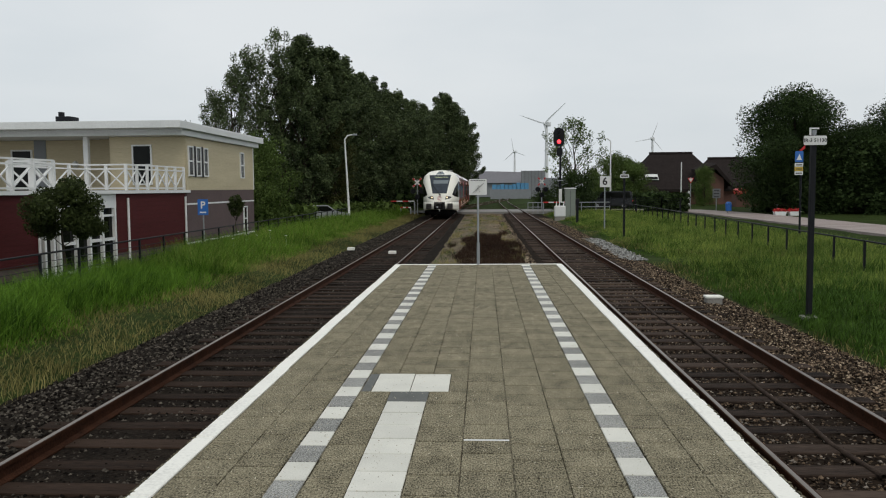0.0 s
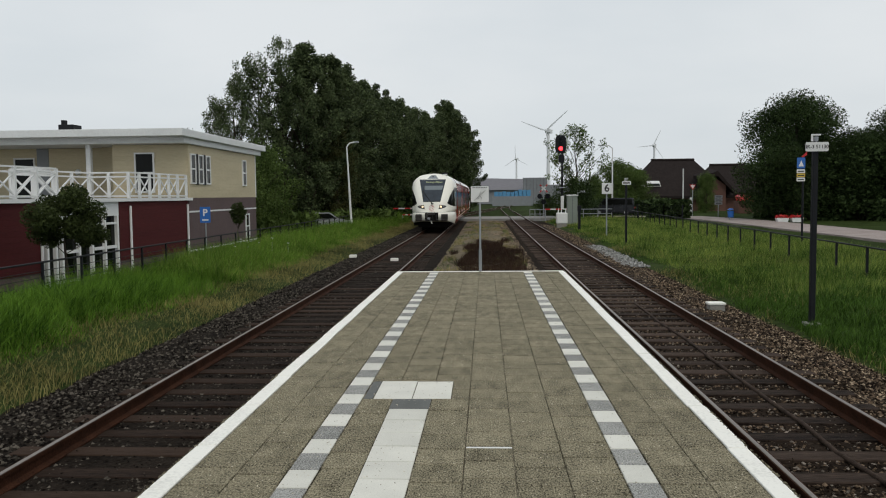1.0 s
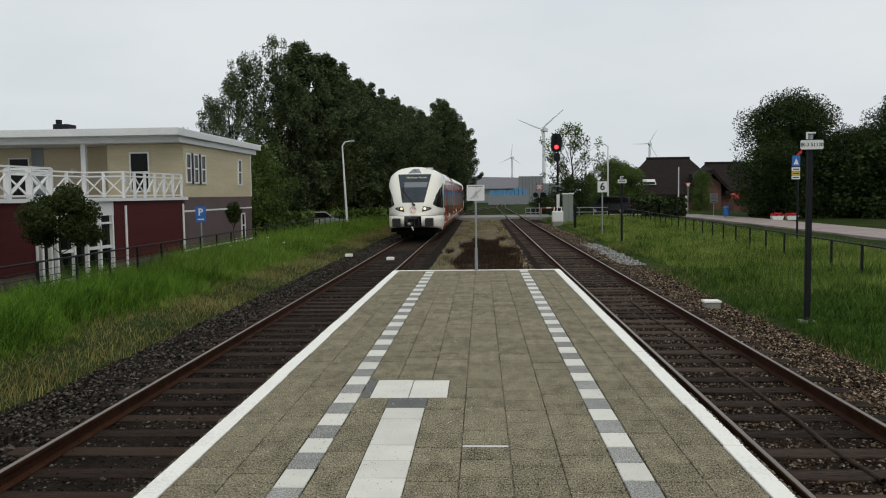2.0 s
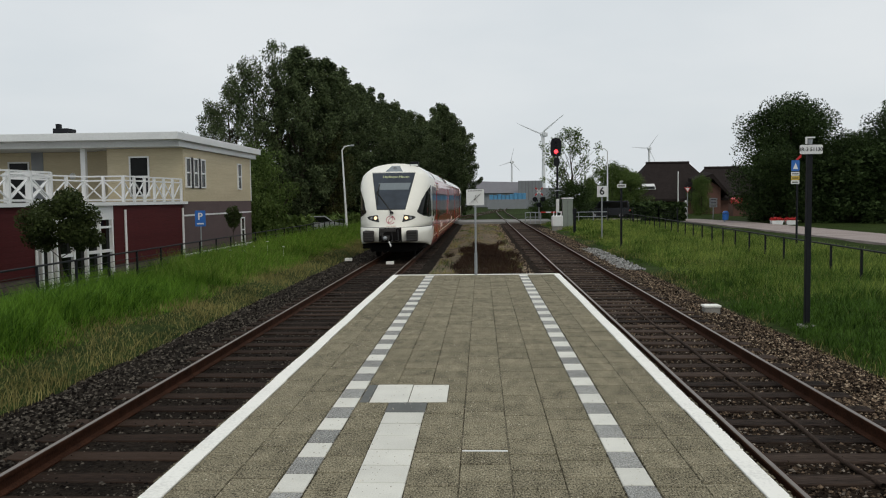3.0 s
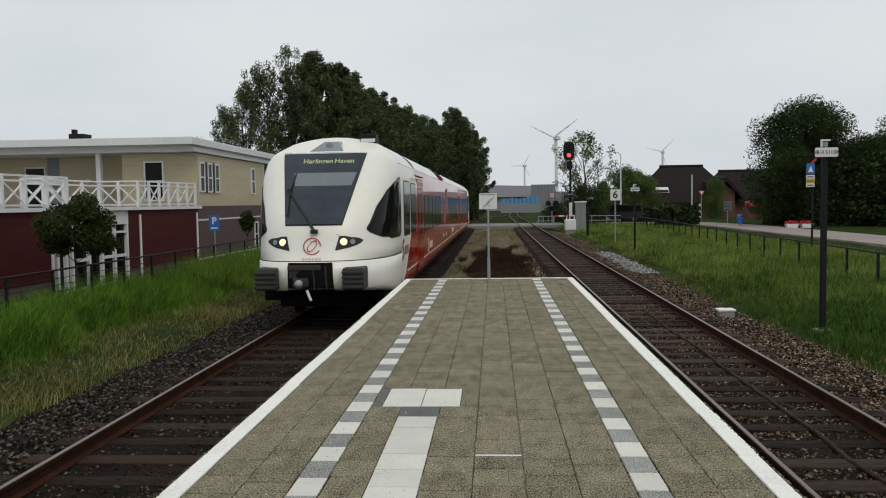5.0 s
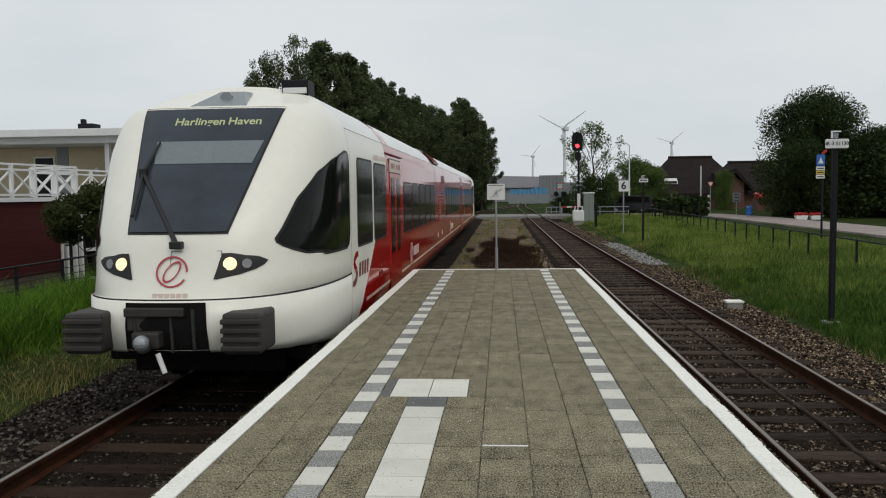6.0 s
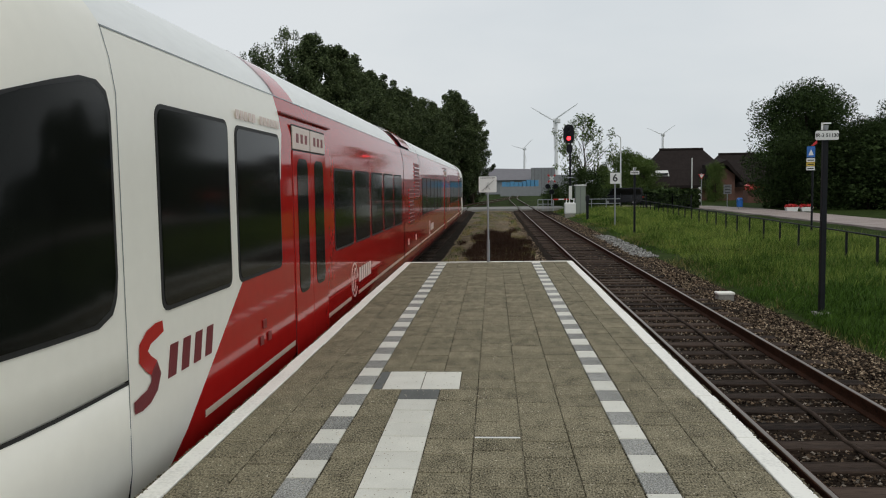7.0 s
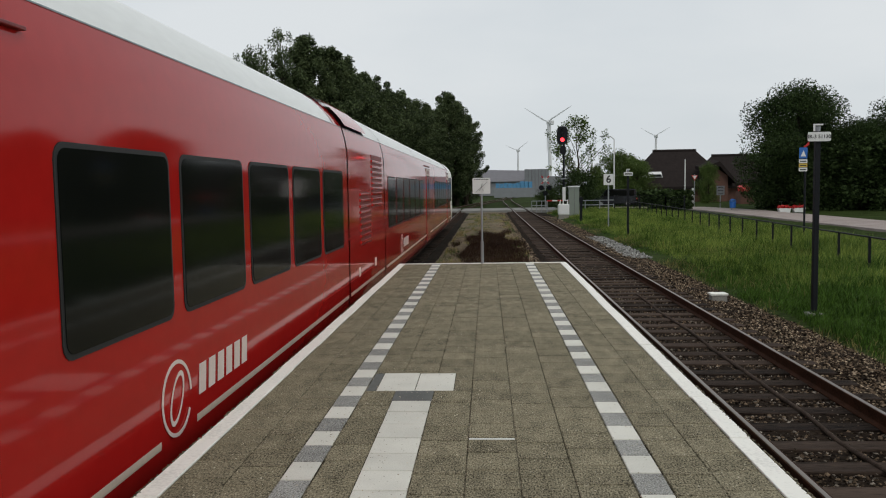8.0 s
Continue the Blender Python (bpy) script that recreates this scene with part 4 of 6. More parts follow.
ROTORS = [
    wind_turbine(62.0, 800.0, -1.0, 64.0, 29.0, -30, 121.4, -70, "white wind turbine turning beyond the sheds"),
    wind_turbine(46.0, 1200.0, -1.0, 55.0, 20.0, -20, 128.0, -10, "small distant white wind turbine"),
    wind_turbine(227.0, 1100.0, -1.0, 66.0, 22.0, -20, 125.0, 20, "distant white wind turbine beyond the farmhouse"),
]


# ---- trees ----
def tree_parts(seed, height, spread_r, trunk_r, leaves, leaf, low, mat, kind="oval"):
    """Trunk mesh and crown mesh of one kind of tree: limbs carry tufts of small leaf sprays."""
    r = random.Random(seed)
    bm = bmesh.new()
    pts = [Vector((0, 0, 0))]
    for i in range(1, 6):
        pts.append(Vector((r.uniform(-0.02, 0.02) * height, r.uniform(-0.02, 0.02) * height, height * 0.17 * i)))
    for i in range(5):
        rod(bm, pts[i], pts[i + 1], trunk_r * (1 - 0.17 * i), trunk_r * (1 - 0.17 * (i + 1)), 7)
    tufts = []
    nl = 46 if kind in ("plume", "airy") else 9 if kind == "lumpy" else 34
    for i in range(nl):
        f = (i + r.random()) / nl
        z = height * (low + (0.98 - low) * f)
        if kind == "oval":
            env = spread_r * math.sin(math.pi * min(1.0, 0.12 + 0.86 * f)) ** 0.7
        elif kind in ("plume", "airy"):
            env = spread_r * (0.35 + 0.85 * math.sin(math.pi * min(1.0, 0.2 + 0.72 * f))) * (1.0 if f < 0.7 else 1.0 - 0.8 * (f - 0.7) / 0.3)
        else:
            env = spread_r * math.sqrt(max(0.02, 1 - (1.7 * (f - 0.42)) ** 2))
        a = i * 2.4 + r.uniform(-0.5, 0.5)
        reach = env * r.uniform(0.5, 1.0)
        tip = Vector((math.cos(a) * reach, math.sin(a) * reach, z))
        k = min(4, int((z - 0.12 * height) / (height * 0.17)))
        if kind in ("plume", "airy"):
            # limbs sweep steeply upward and carry narrow plumes of foliage
            rise = height * r.uniform(0.10, 0.20)
            tip.z = min(z + rise * 0.5, height * 1.0)
            root = Vector((0, 0, max(0.06 * height, z - rise))) + Vector((tip.x, tip.y, 0)) * 0.10
            rod(bm, root, tip, trunk_r * 0.30 * (1.05 - f * 0.8), trunk_r * 0.04, 5)
            steps = 4
            for q in range(1, steps + 1):
                c = root.lerp(tip, 0.42 + 0.58 * q / steps)
                rad = spread_r * r.uniform(0.15, 0.25) * (1.15 - 0.35 * q / steps) * (0.82 if kind == "airy" else 1.0)
                if kind == "airy" and r.random() < 0.4:
                    continue
                tufts.append((c + Vector((r.uniform(-0.3, 0.3), r.uniform(-0.3, 0.3), r.uniform(-0.2, 0.4))), rad))
            continue
        root = pts[max(0, k)].lerp(pts[min(5, k + 1)], 0.3)
        rod(bm, root, tip, trunk_r * 0.28 * (1.05 - f * 0.8), trunk_r * 0.05, 5)
        rad = spread_r * r.uniform(0.26, 0.42)
        tufts.append((tip, rad))
        tufts.append((root.lerp(tip, 0.6) + Vector((0, 0, rad * 0.3)), rad * 0.9))
    g = np.random.RandomState(seed)
    n = leaves
    idx = g.randint(0, len(tufts), n)
    c = np.array([tuple(t[0]) for t in tufts])[idx]
    rad = np.array([t[1] for t in tufts])[idx]
    d = g.normal(0, 1, (n, 3))
    d /= np.linalg.norm(d, axis=1)[:, None]
    p = c + d * (rad * g.uniform(0.15, 1.0, n) ** 0.6)[:, None] * np.array([1, 1, 1.25 if kind in ("plume", "airy") else 0.8])
    p[:, 2] = np.maximum(p[:, 2], height * 0.02)
    u = g.normal(0, 1, (n, 3))
    u /= np.linalg.norm(u, axis=1)[:, None]
    w = np.cross(u, g.normal(0, 1, (n, 3)))
    w /= np.linalg.norm(w, axis=1)[:, None]
    s = (leaf * g.uniform(0.5, 1.3, n))[:, None]
    v = np.stack([p - u * s, p + w * s * 1.1, p + u * s], 1).reshape(-1, 3)
    f = (np.arange(n)[:, None] * 3 + np.arange(3)[None]).tolist()
    crown = bpy.data.meshes.new("crown")
    crown.from_pydata(v.tolist(), [], f)
    crown.materials.append(M[mat])
    return mesh_of(bm, "bark"), crown


def tree(meshes, x, y, z, label, category="tree", s=1.0, turn=0.0, group="", name="tree", wide=1.0):
    th = empty(name, pose(x, y, z, 0, 0, turn), label, category, group)
    th.scale = (s * wide, s * wide, s)
    for nm, me in zip(("trunk", "crown"), meshes):
        piece(nm, me, th, Matrix())
    return th


POPLAR = [tree_parts(21 + i, 14.6, 2.7, 0.30, 40000, 0.105, 0.08, "leaf_dark", "plume") for i in range(3)]
AIRY = [tree_parts(31 + i, 14.0, 3.3, 0.24, 13000, 0.095, 0.22, "leaf_dark", "airy") for i in range(2)]
BROAD = [tree_parts(41 + i, 11.0, 5.0, 0.35, 70000, 0.105, 0.10, "leaf_deep", "round") for i in range(2)]
LIME = tree_parts(51, 7.0, 3.0, 0.18, 24000, 0.09, 0.04, "leaf_mid", "round")
SHRUB = tree_parts(52, 3.0, 1.9, 0.08, 10000, 0.07, 0.02, "leaf_deep", "round")
COPPER = tree_parts(53, 11.0, 2.6, 0.2, 15000, 0.10, 0.15, "leaf_brown", "oval")
SPARSE = tree_parts(54, 8.0, 2.6, 0.14, 4000, 0.095, 0.34, "leaf_mid", "airy")
YOUNG = tree_parts(58, 3.25, 1.35, 0.06, 15000, 0.055, 0.52, "leaf_maroon", "lumpy")
SAPLING = tree_parts(56, 2.5, 0.34, 0.03, 3000, 0.04, 0.72, "leaf_maroon", "round")
r_t = random.Random(77)
ROW = "poplar row along the railway"
for i, (x, y, s, w) in enumerate([(-15.6, 69, 1.05, 1.25), (-14.3, 73, 1.03, 1.3), (-13.7, 79, 1.03, 1.35), (-12.8, 83, 0.97, 1.3), (-12.4, 88, 0.98, 1.35), (-11.3, 93, 0.94, 1.3),
                                  (-10.7, 98, 0.96, 1.35), (-9.4, 103, 0.93, 1.3), (-8.2, 108, 0.92, 1.3), (-7.2, 112, 0.90, 1.3), (-5.7, 116, 1.08, 1.25), (-4.6, 119, 1.02, 1.2), (-3.2, 124, 0.92, 1.15)]):
    tree(POPLAR[i % 3], x, y, -1.2, "tall dense dark green poplar in a row beside the railway", s=s, turn=r_t.uniform(0, 360), group=ROW, wide=w)
for x, y, size, turn, wide in ((-17.3, 68, 1.12, 250, 0.85), (-19.0, 67, 1.02, 160, 0.9), (-20.6, 66, 0.90, 40, 0.9), (-22.2, 66, 0.76, 300, 1.0)):
    tree(AIRY[int(turn / 10) % 2], x, y, -1.2, "airy tall tree with visible limbs and gaps", s=size, turn=turn, group="airy trees at the row's end", wide=wide)
tree(COPPER, -13.2, 71.2, -1.2, "brownish copper-leaved tree before the poplars", s=0.85, turn=20)
for x, y, s in ((-19.5, 58, 0.95), (-17.6, 61, 0.98), (-16.8, 71, 0.75), (-22.5, 60, 0.9), (-14.6, 79, 0.6)):
    tree(LIME, x, y, -1.3, "bushy green tree with foliage down to the ground", s=s, turn=r_t.uniform(0, 360), group="bushes by the car park")
for x, y, s, w in ((28.2, 75, 0.99, 1.02), (33.6, 74, 0.72, 1.05), (38.2, 74, 0.98, 0.9), (43.0, 72, 0.95, 1.0), (49.0, 75, 1.0, 1.0), (31.5, 82, 0.80, 1.0)):
    tree(BROAD[int(x) % 2], x, y, -1.0, "broad dark green deciduous tree beside the road", s=s, turn=r_t.uniform(0, 360), group="roadside trees", wide=w)


# ---- the building with the balcony ----
def framed_window(parent, cx, z0, w, h, m, bars=1, depth=0.10):
    """A white window with dark glass, in the x-z plane of m, facing -y."""
    win = empty("window", m, "", "")
    win.parent = parent
    bm = boxed(cx - w / 2, cx + w / 2, -0.055, -0.035, z0, z0 + h)
    part("pane", bm, "glass_dark", win)
    bm = bmesh.new()
    t = 0.07
    box(bm, cx - w / 2 - t, cx - w / 2, -depth, 0.01, z0 - t, z0 + h + t)
    box(bm, cx + w / 2, cx + w / 2 + t, -depth, 0.01, z0 - t, z0 + h + t)
    box(bm, cx - w / 2, cx + w / 2, -depth, 0.01, z0 + h, z0 + h + t)
    box(bm, cx - w / 2, cx + w / 2, -depth, 0.01, z0 - t, z0)
    for k in range(bars):
        zz = z0 + h * (k + 1) / (bars + 1)
        box(bm, cx - w / 2, cx + w / 2, -depth * 0.8, 0.01, zz - 0.035, zz + 0.035)
    part("frame", bm, "white_paint", win)
    return win


BZ = -1.4        # ground by the building
FLOOR = 1.62     # balcony level
EAVE = 4.15


def clad(parent, name, x0, x1, z0, z1, m, mat, gap=0.18):
    """Horizontal boards with shadow joints, facing -y of m, as one wall part."""
    edge = []
    z = z0
    while z < z1 - 0.02:
        b = min(z + gap, z1)
        edge += [(x0, -0.024, z), (x0, -0.03, z + 0.005), (x0, -0.03, b - 0.004)]
        z = b
    edge += [(x0, 0.2, z1), (x0, 0.2, z0)]
    bm = prism(bmesh.new(), edge, (x1 - x0, 0, 0))
    bmesh.ops.transform(bm, matrix=m, verts=bm.verts)
    return part(name, bm, mat, parent)


def balcony_building():
    h = empty("building", pose(0, 0, 0), "two-storey building with beige upper floor, claret base and balcony", "building")
    # side facing the railway, x = -14
    side = pose(-14.0, 37.27, 0, 0, 0, 90)     # its x runs along the railway
    clad(h, "upper_wall", 0.0, 11.0, FLOOR, EAVE, side, "beige")
    clad(h, "lower_wall", 0.0, 11.0, BZ - 0.3, FLOOR, side, "purple_brick", 0.45)
    part("band", box(bmesh.new(), -0.01, 11.0, -0.05, 0, 0.92, 1.0, 0, side), "white_paint", h)
    part("band", box(bmesh.new(), -0.01, 11.0, -0.05, 0, -0.95, -0.86, 0, side), "white_paint", h)
    for c in (0.55, 1.58, 2.61):
        framed_window(h, c, 2.35, 0.52, 1.30, side, 1)
        if c < 2.5:
            part("shutter_post", box(bmesh.new(), c + 0.34, c + 0.69, -0.07, 0, 2.25, 3.74, 0, side), "black", h)
    framed_window(h, 8.7, 2.34, 0.58, 1.35, side, 1)
    framed_window(h, 9.1, -0.7, 0.55, 1.3, side, 1)
    part("corner_trim", box(bmesh.new(), 10.96, 11.04, -0.06, 0.1, FLOOR, EAVE, 0, side), "white_paint", h)
    # upper front, facing the platform
    front = pose(-14.0, 37.27, 0)
    clad(h, "upper_wall", -3.6, 0.0, FLOOR, EAVE, front, "beige")
    clad(h, "upper_wall", -30.0, -4.9, FLOOR, EAVE, pose(-14.0, 39.2, 0), "beige")
    part("recess_wall", box(bmesh.new(), -4.9, -3.6, 1.66, 1.8, FLOOR, EAVE, 0, front), "beige", h)
    part("recess_wall", box(bmesh.new(), -3.65, -3.55, 0.2, 1.9, FLOOR, EAVE, 0, front), "beige", h)
    part("door", box(bmesh.new(), -4.30, -3.68, 1.60, 1.66, FLOOR, EAVE - 0.45, 0, front), "black", h)
    framed_window(h, -2.05, 1.95, 0.82, 1.75, front, 1)
    framed_window(h, -9.0, FLOOR, 0.95, 2.0, pose(-14.0, 39.2, 0), 0)
    part("panel", box(bmesh.new(), -8.35, -7.75, 1.86, 1.92, FLOOR, EAVE, 0, front), "shed_grey", h)
    bm = bmesh.new()
    rod(bm, (-6.28 - 14, 39.17, 2.95), (-6.28 - 14, 39.05, 2.95), 0.17, 0.12, 16)
    part("wall_lamp", bm, "fascia", h)
    part("post", box(bmesh.new(), -4.72, -4.50, -0.35, -0.13, FLOOR, EAVE, 0, front), "white_paint", h)
    # roof with its deep white edge
    roof = part("roof", box(bmesh.new(), -44, -13.6, 35.7, 49.4, EAVE + 0.28, EAVE + 0.62, 0.02), "fascia", h)
    part("soffit", box(bmesh.new(), -44, -13.8, 36.4, 49.0, EAVE, EAVE + 0.28, 0.01), "fascia", roof)
    ch = part("chimney", boxed(-22.2, -21.4, 41.0, 41.9, EAVE + 0.6, EAVE + 1.35, 0.02), "black", roof)
    part("flue", boxed(-21.3, -20.95, 41.1, 41.7, EAVE + 0.6, EAVE + 1.1, 0.02), "black", ch)
    part("flue", boxed(-22.15, -21.95, 41.2, 41.5, EAVE + 1.3, EAVE + 1.6, 0.02), "black", ch)
    # ground floor: runs on towards the platform under the balcony
    low = pose(-14.02, 38.0, 0, 0, 0, 85.5)
    clad(h, "lower_wall", -6.85, -0.75, -0.85, FLOOR - 0.12, low, "claret")
    clad(h, "lower_wall", -24.0, -11.85, -0.85, FLOOR - 0.12, low, "claret")
    part("plinth", box(bmesh.new(), -24, -11.85, 0.0, 0.2, BZ - 0.4, -0.85, 0, low), "purple_brick", h)
    part("plinth", box(bmesh.new(), -6.85, -0.75, 0.0, 0.2, BZ - 0.4, -0.85, 0, low), "purple_brick", h)
    for x in (-6.08, -11.9, -0.85):
        part("drain_pipe", rod(bmesh.new(), low @ Vector((x, -0.08, BZ)), low @ Vector((x, -0.08, FLOOR - 0.3)), 0.05), "white_paint", h)
    part("glass_front", box(bmesh.new(), -11.85, -6.85, 0.10, 0.14, BZ, FLOOR - 0.12, 0, low), "glass_dark", h)
    part("fascia_panel", box(bmesh.new(), -11.85, -6.85, 0.0, 0.1, 0.95, FLOOR - 0.12, 0, low), "white_paint", h)
    for x in (-11.5, -11.0, -10.65, -9.62, -8.77, -7.89, -6.98):
        part("door_frame", box(bmesh.new(), x - 0.055, x + 0.055, -0.03, 0.12, BZ, 0.95, 0, low), "white_paint", h)
    for z in (-1.36, -0.32):
        for a, b in ((-10.55, -9.72), (-8.67, -7.99), (-7.79, -7.08)):
            part("door_frame", box(bmesh.new(), a, b, -0.02, 0.12, z, z + 0.11, 0, low), "white_paint", h)
    for a, b in ((-8.67, -7.99), (-7.79, -7.08)):
        part("door_frame", box(bmesh.new(), a, b, -0.02, 0.12, 0.62, 0.70, 0, low), "white_paint", h)
    # floor slab and the balcony's white railing
    part("balcony", prism(bmesh.new(), [low @ Vector((-24, -0.15, FLOOR - 0.12)), low @ Vector((-0.42, -0.15, FLOOR - 0.12)), (-15.0, 39.2, FLOOR - 0.12), (-32, 39.2, FLOOR - 0.12), (-32, 14, FLOOR - 0.12)], (0, 0, 0.13)), "white_paint", h)
    part("terrace_floor", prism(bmesh.new(), [low @ Vector((-24, 0.0, FLOOR + 0.01)), low @ Vector((-0.5, 0.0, FLOOR + 0.01)), (-15.0, 39.2, FLOOR + 0.01), (-32, 39.2, FLOOR + 0.01), (-32, 14, FLOOR + 0.01)], (0, 0, 0.02)), "concrete", h)
    rail = empty("railing", pose(0, 0, 0), "white criss-cross railing", "")
    rail.parent = h

    def run(a, b, count, drop=0.0, last=False):
        a, b = low @ Vector(a), low @ Vector(b)
        d = (b - a) / count
        z0, z1 = FLOOR + 0.10, FLOOR + 1.05 - drop
        for i in range(count + int(last)):
            p = a + d * i
            part("post", box(bmesh.new(), p.x - 0.05, p.x + 0.05, p.y - 0.05, p.y + 0.05, FLOOR, z1), "white_paint", rail)
        for z in (z0, z1, z1 - 0.17):
            part("rail", bar(bmesh.new(), Vector((a.x, a.y, z)), Vector((b.x, b.y, z)), 0.06), "white_paint", rail)
        for i in range(count):
            p, q = a + d * i, a + d * (i + 1)
            part("brace", bar(bmesh.new(), Vector((p.x, p.y, z0)), Vector((q.x, q.y, z1 - 0.17)), 0.045), "white_paint", rail)
            if i % 3 != 2:
                part("brace", bar(bmesh.new(), Vector((q.x, q.y, z0)), Vector((p.x, p.y, z1 - 0.17)), 0.045), "white_paint", rail)

    run((-6.2, -0.1, 0), (-1.0, -0.1, 0), 6, 0.0, True)
    run((-6.2, 1.6, 0), (-6.2, -0.1, 0), 2)
    run((-11.0, 1.6, 0), (-6.2, 1.6, 0), 4)
    run((-11.0, -0.1, 0), (-11.0, 1.6, 0), 2)
    run((-22.0, -0.1, 0), (-11.0, -0.1, 0), 10)
    return h


balcony_building()


# ---- fences ----
def rail_fence(name, pts, posts, z0, z1, mat, label, mesh_rails=2, r=0.03):
    f = empty(name, pose(0, 0, 0), label, "fence")
    a, b = Vector(pts[0]), Vector(pts[1])
    for i in range(posts + 1):
        p = a.lerp(b, i / posts)
        part("post", box(bmesh.new(), p.x - r, p.x + r, p.y - r, p.y + r, p.z + z0, p.z + z1 + 0.02), mat, f)
    for k in range(mesh_rails):
        z = z1 - k * (z1 - z0) * 0.5
        part("rail", rod(bmesh.new(), a + Vector((0, 0, z)), b + Vector((0, 0, z)), r * 0.9, seg=6), mat, f)
    return f


rail_fence("fence", [(-11.4, 10, -1.0), (-11.4, 66, -1.0)], 28, -0.1, 1.0, "black", "dark steel post and wire fence along the bank", 1)
for k in range(1, 6):
    z = -0.05 - k * 0.17
    wire = part("wire", rod(bmesh.new(), (-11.4, 10, z), (-11.4, 66, z), 0.010, seg=5), "black", bpy.data.objects["fence"])
rail_fence("fence", [(10.8, 17, -1.0), (14.2, 79, -1.0)], 26, -0.1, 0.95, "black", "dark low steel fence along the meadow", 1)


# ---- road on the far side of the meadow ----
def ribbon(name, pts, width, z, mat, label, category="road"):
    vs, fs = [], []
    for i, (x, y) in enumerate(pts):
        a, b = pts[max(0, i - 1)], pts[min(len(pts) - 1, i + 1)]
        d = Vector((b[0] - a[0], b[1] - a[1], 0)).normalized()
        n = Vector((d.y, -d.x, 0)) * width / 2
        vs += [(x - n.x, y - n.y, z), (x + n.x, y + n.y, z), (x - n.x, y - n.y, z - 0.3), (x + n.x, y + n.y, z - 0.3)]
    for i in range(len(pts) - 1):
        q = i * 4
        fs += [(q, q + 1, q + 5, q + 4), (q + 2, q, q + 4, q + 6), (q + 1, q + 3, q + 7, q + 5)]
    return tagged(raw(name, vs, fs, mat), label, category, kind="structure")


ribbon("road", [(22.4, -20), (22.4, 30), (22.5, 60), (22.5, 76), (21.0, 86), (15, 90), (4.3, 87)], 4.6, -0.90, "brickroad", "pale reddish clinker-paved road beside the meadow")


# ---- posts, signs and signals ----
def plate(parent, name, x0, x1, z0, z1, y, mat, label="", r=0.02):
    bm = prism(bmesh.new(), [(px, y, pz) for _, px, pz in rounded(x0, x1, z0, z1, r, 0)], (0, 0.012, 0))
    return part(name, bm, mat, parent, label)


def lamp_post(x, y, z0, top, text, label):
    th = empty("platform_lamp_post", pose(x, y, z0), label, "post", "black posts beside the track")
    h = top - z0
    part("post", boxed(-0.05, 0.05, -0.05, 0.05, 0.0, h - 0.12, 0.010), "black", th)
    part("foot", boxed(-0.14, 0.14, -0.14, 0.14, -0.15, 0.03, 0.01), "concrete", th)
    bm = boxed(-0.09, 0.09, -0.05, -0.02, h - 0.01, h + 0.02)
    box(bm, -0.09, -0.06, -0.05, -0.02, h - 0.12, h - 0.01)
    part("bracket", bm, "sign_white", th, "white bent bracket")
    bm = bmesh.new()
    rod(bm, (0.0, 0, h - 0.14), (0.0, 0, h - 0.03), 0.05, 0.06, 12)
    part("lamp_head", bm, "steel", th)
    pl = plate(th, "number_plate", -0.22, 0.22, h - 0.32, h - 0.14, -0.10, "sign_white", "white plate with black characters", 0.03)
    if text:
        lettering("characters", text, 0.098, "ink", pose(0.0, -0.104, h - 0.232, 90, 0, 0), pl, "", 0.002, 0.0, 0.001)
    else:
        bm = bmesh.new()
        for k in range(7):
            box(bm, -0.17 + k * 0.05, -0.135 + k * 0.05, -0.106, -0.1, h - 0.27, h - 0.19)
        part("characters", bm, "ink", pl)
    return th


lamp_post(6.46, 16.2, -1.03, 2.70, "IR-3 51130", "black steel post with a white plate in the grass")
lamp_post(7.08, 41.0, -1.06, 2.36, "", "black steel post with a small white plate")


def number_sign():
    th = empty("track_sign", pose(7.23, 48.5, -1.07), "white square track sign with the figure six", "sign")
    part("pole", rod(bmesh.new(), (0, 0.05, 0), (0, 0.05, 3.2), 0.04), "steel", th)
    p = plate(th, "plate", -0.29, 0.29, 2.66, 3.31, 0.0, "sign_white", "", 0.02)
    lettering("figure", "6", 0.62, "ink", pose(0, -0.006, 2.985, 90, 0, 0), p, "", 0.003, 0, 0.012)


number_sign()


def platform_sign():
    th = empty("platform_end_sign", pose(-0.12, 16.74, 0), "white no-trespassing sign on a grey post at the platform's end", "sign")
    part("post", rod(bmesh.new(), (0, 0.03, -0.05), (0, 0.03, 1.47), 0.022), "steel", th)
    part("sleeve", rod(bmesh.new(), (0, 0.03, 0), (0, 0.03, 0.46), 0.033), "steel", th)
    p = plate(th, "plate", -0.185, 0.185, 1.455, 1.785, 0.0, "sign_white", "", 0.02)
    bm = bmesh.new()
    bar(bm, (-0.12, -0.004, 1.49), (0.12, -0.004, 1.70), 0.020, 0.004)
    part("slash", bm, "ink", p)
    bm = bmesh.new()
    bar(bm, (0.0, -0.003, 1.60), (0.01, -0.003, 1.67), 0.050, 0.004)
    bar(bm, (0.0, -0.003, 1.60), (-0.045, -0.003, 1.51), 0.020, 0.004)
    bar(bm, (0.0, -0.003, 1.60), (0.045, -0.003, 1.51), 0.020, 0.004)
    part("pictogram", bm, "ink", p)
    bm = bmesh.new()
    for k in range(9):
        box(bm, -0.15 + k * 0.034, -0.126 + k * 0.034, -0.004, 0, 1.747, 1.762)
    part("small_writing", bm, "ink", p)


platform_sign()


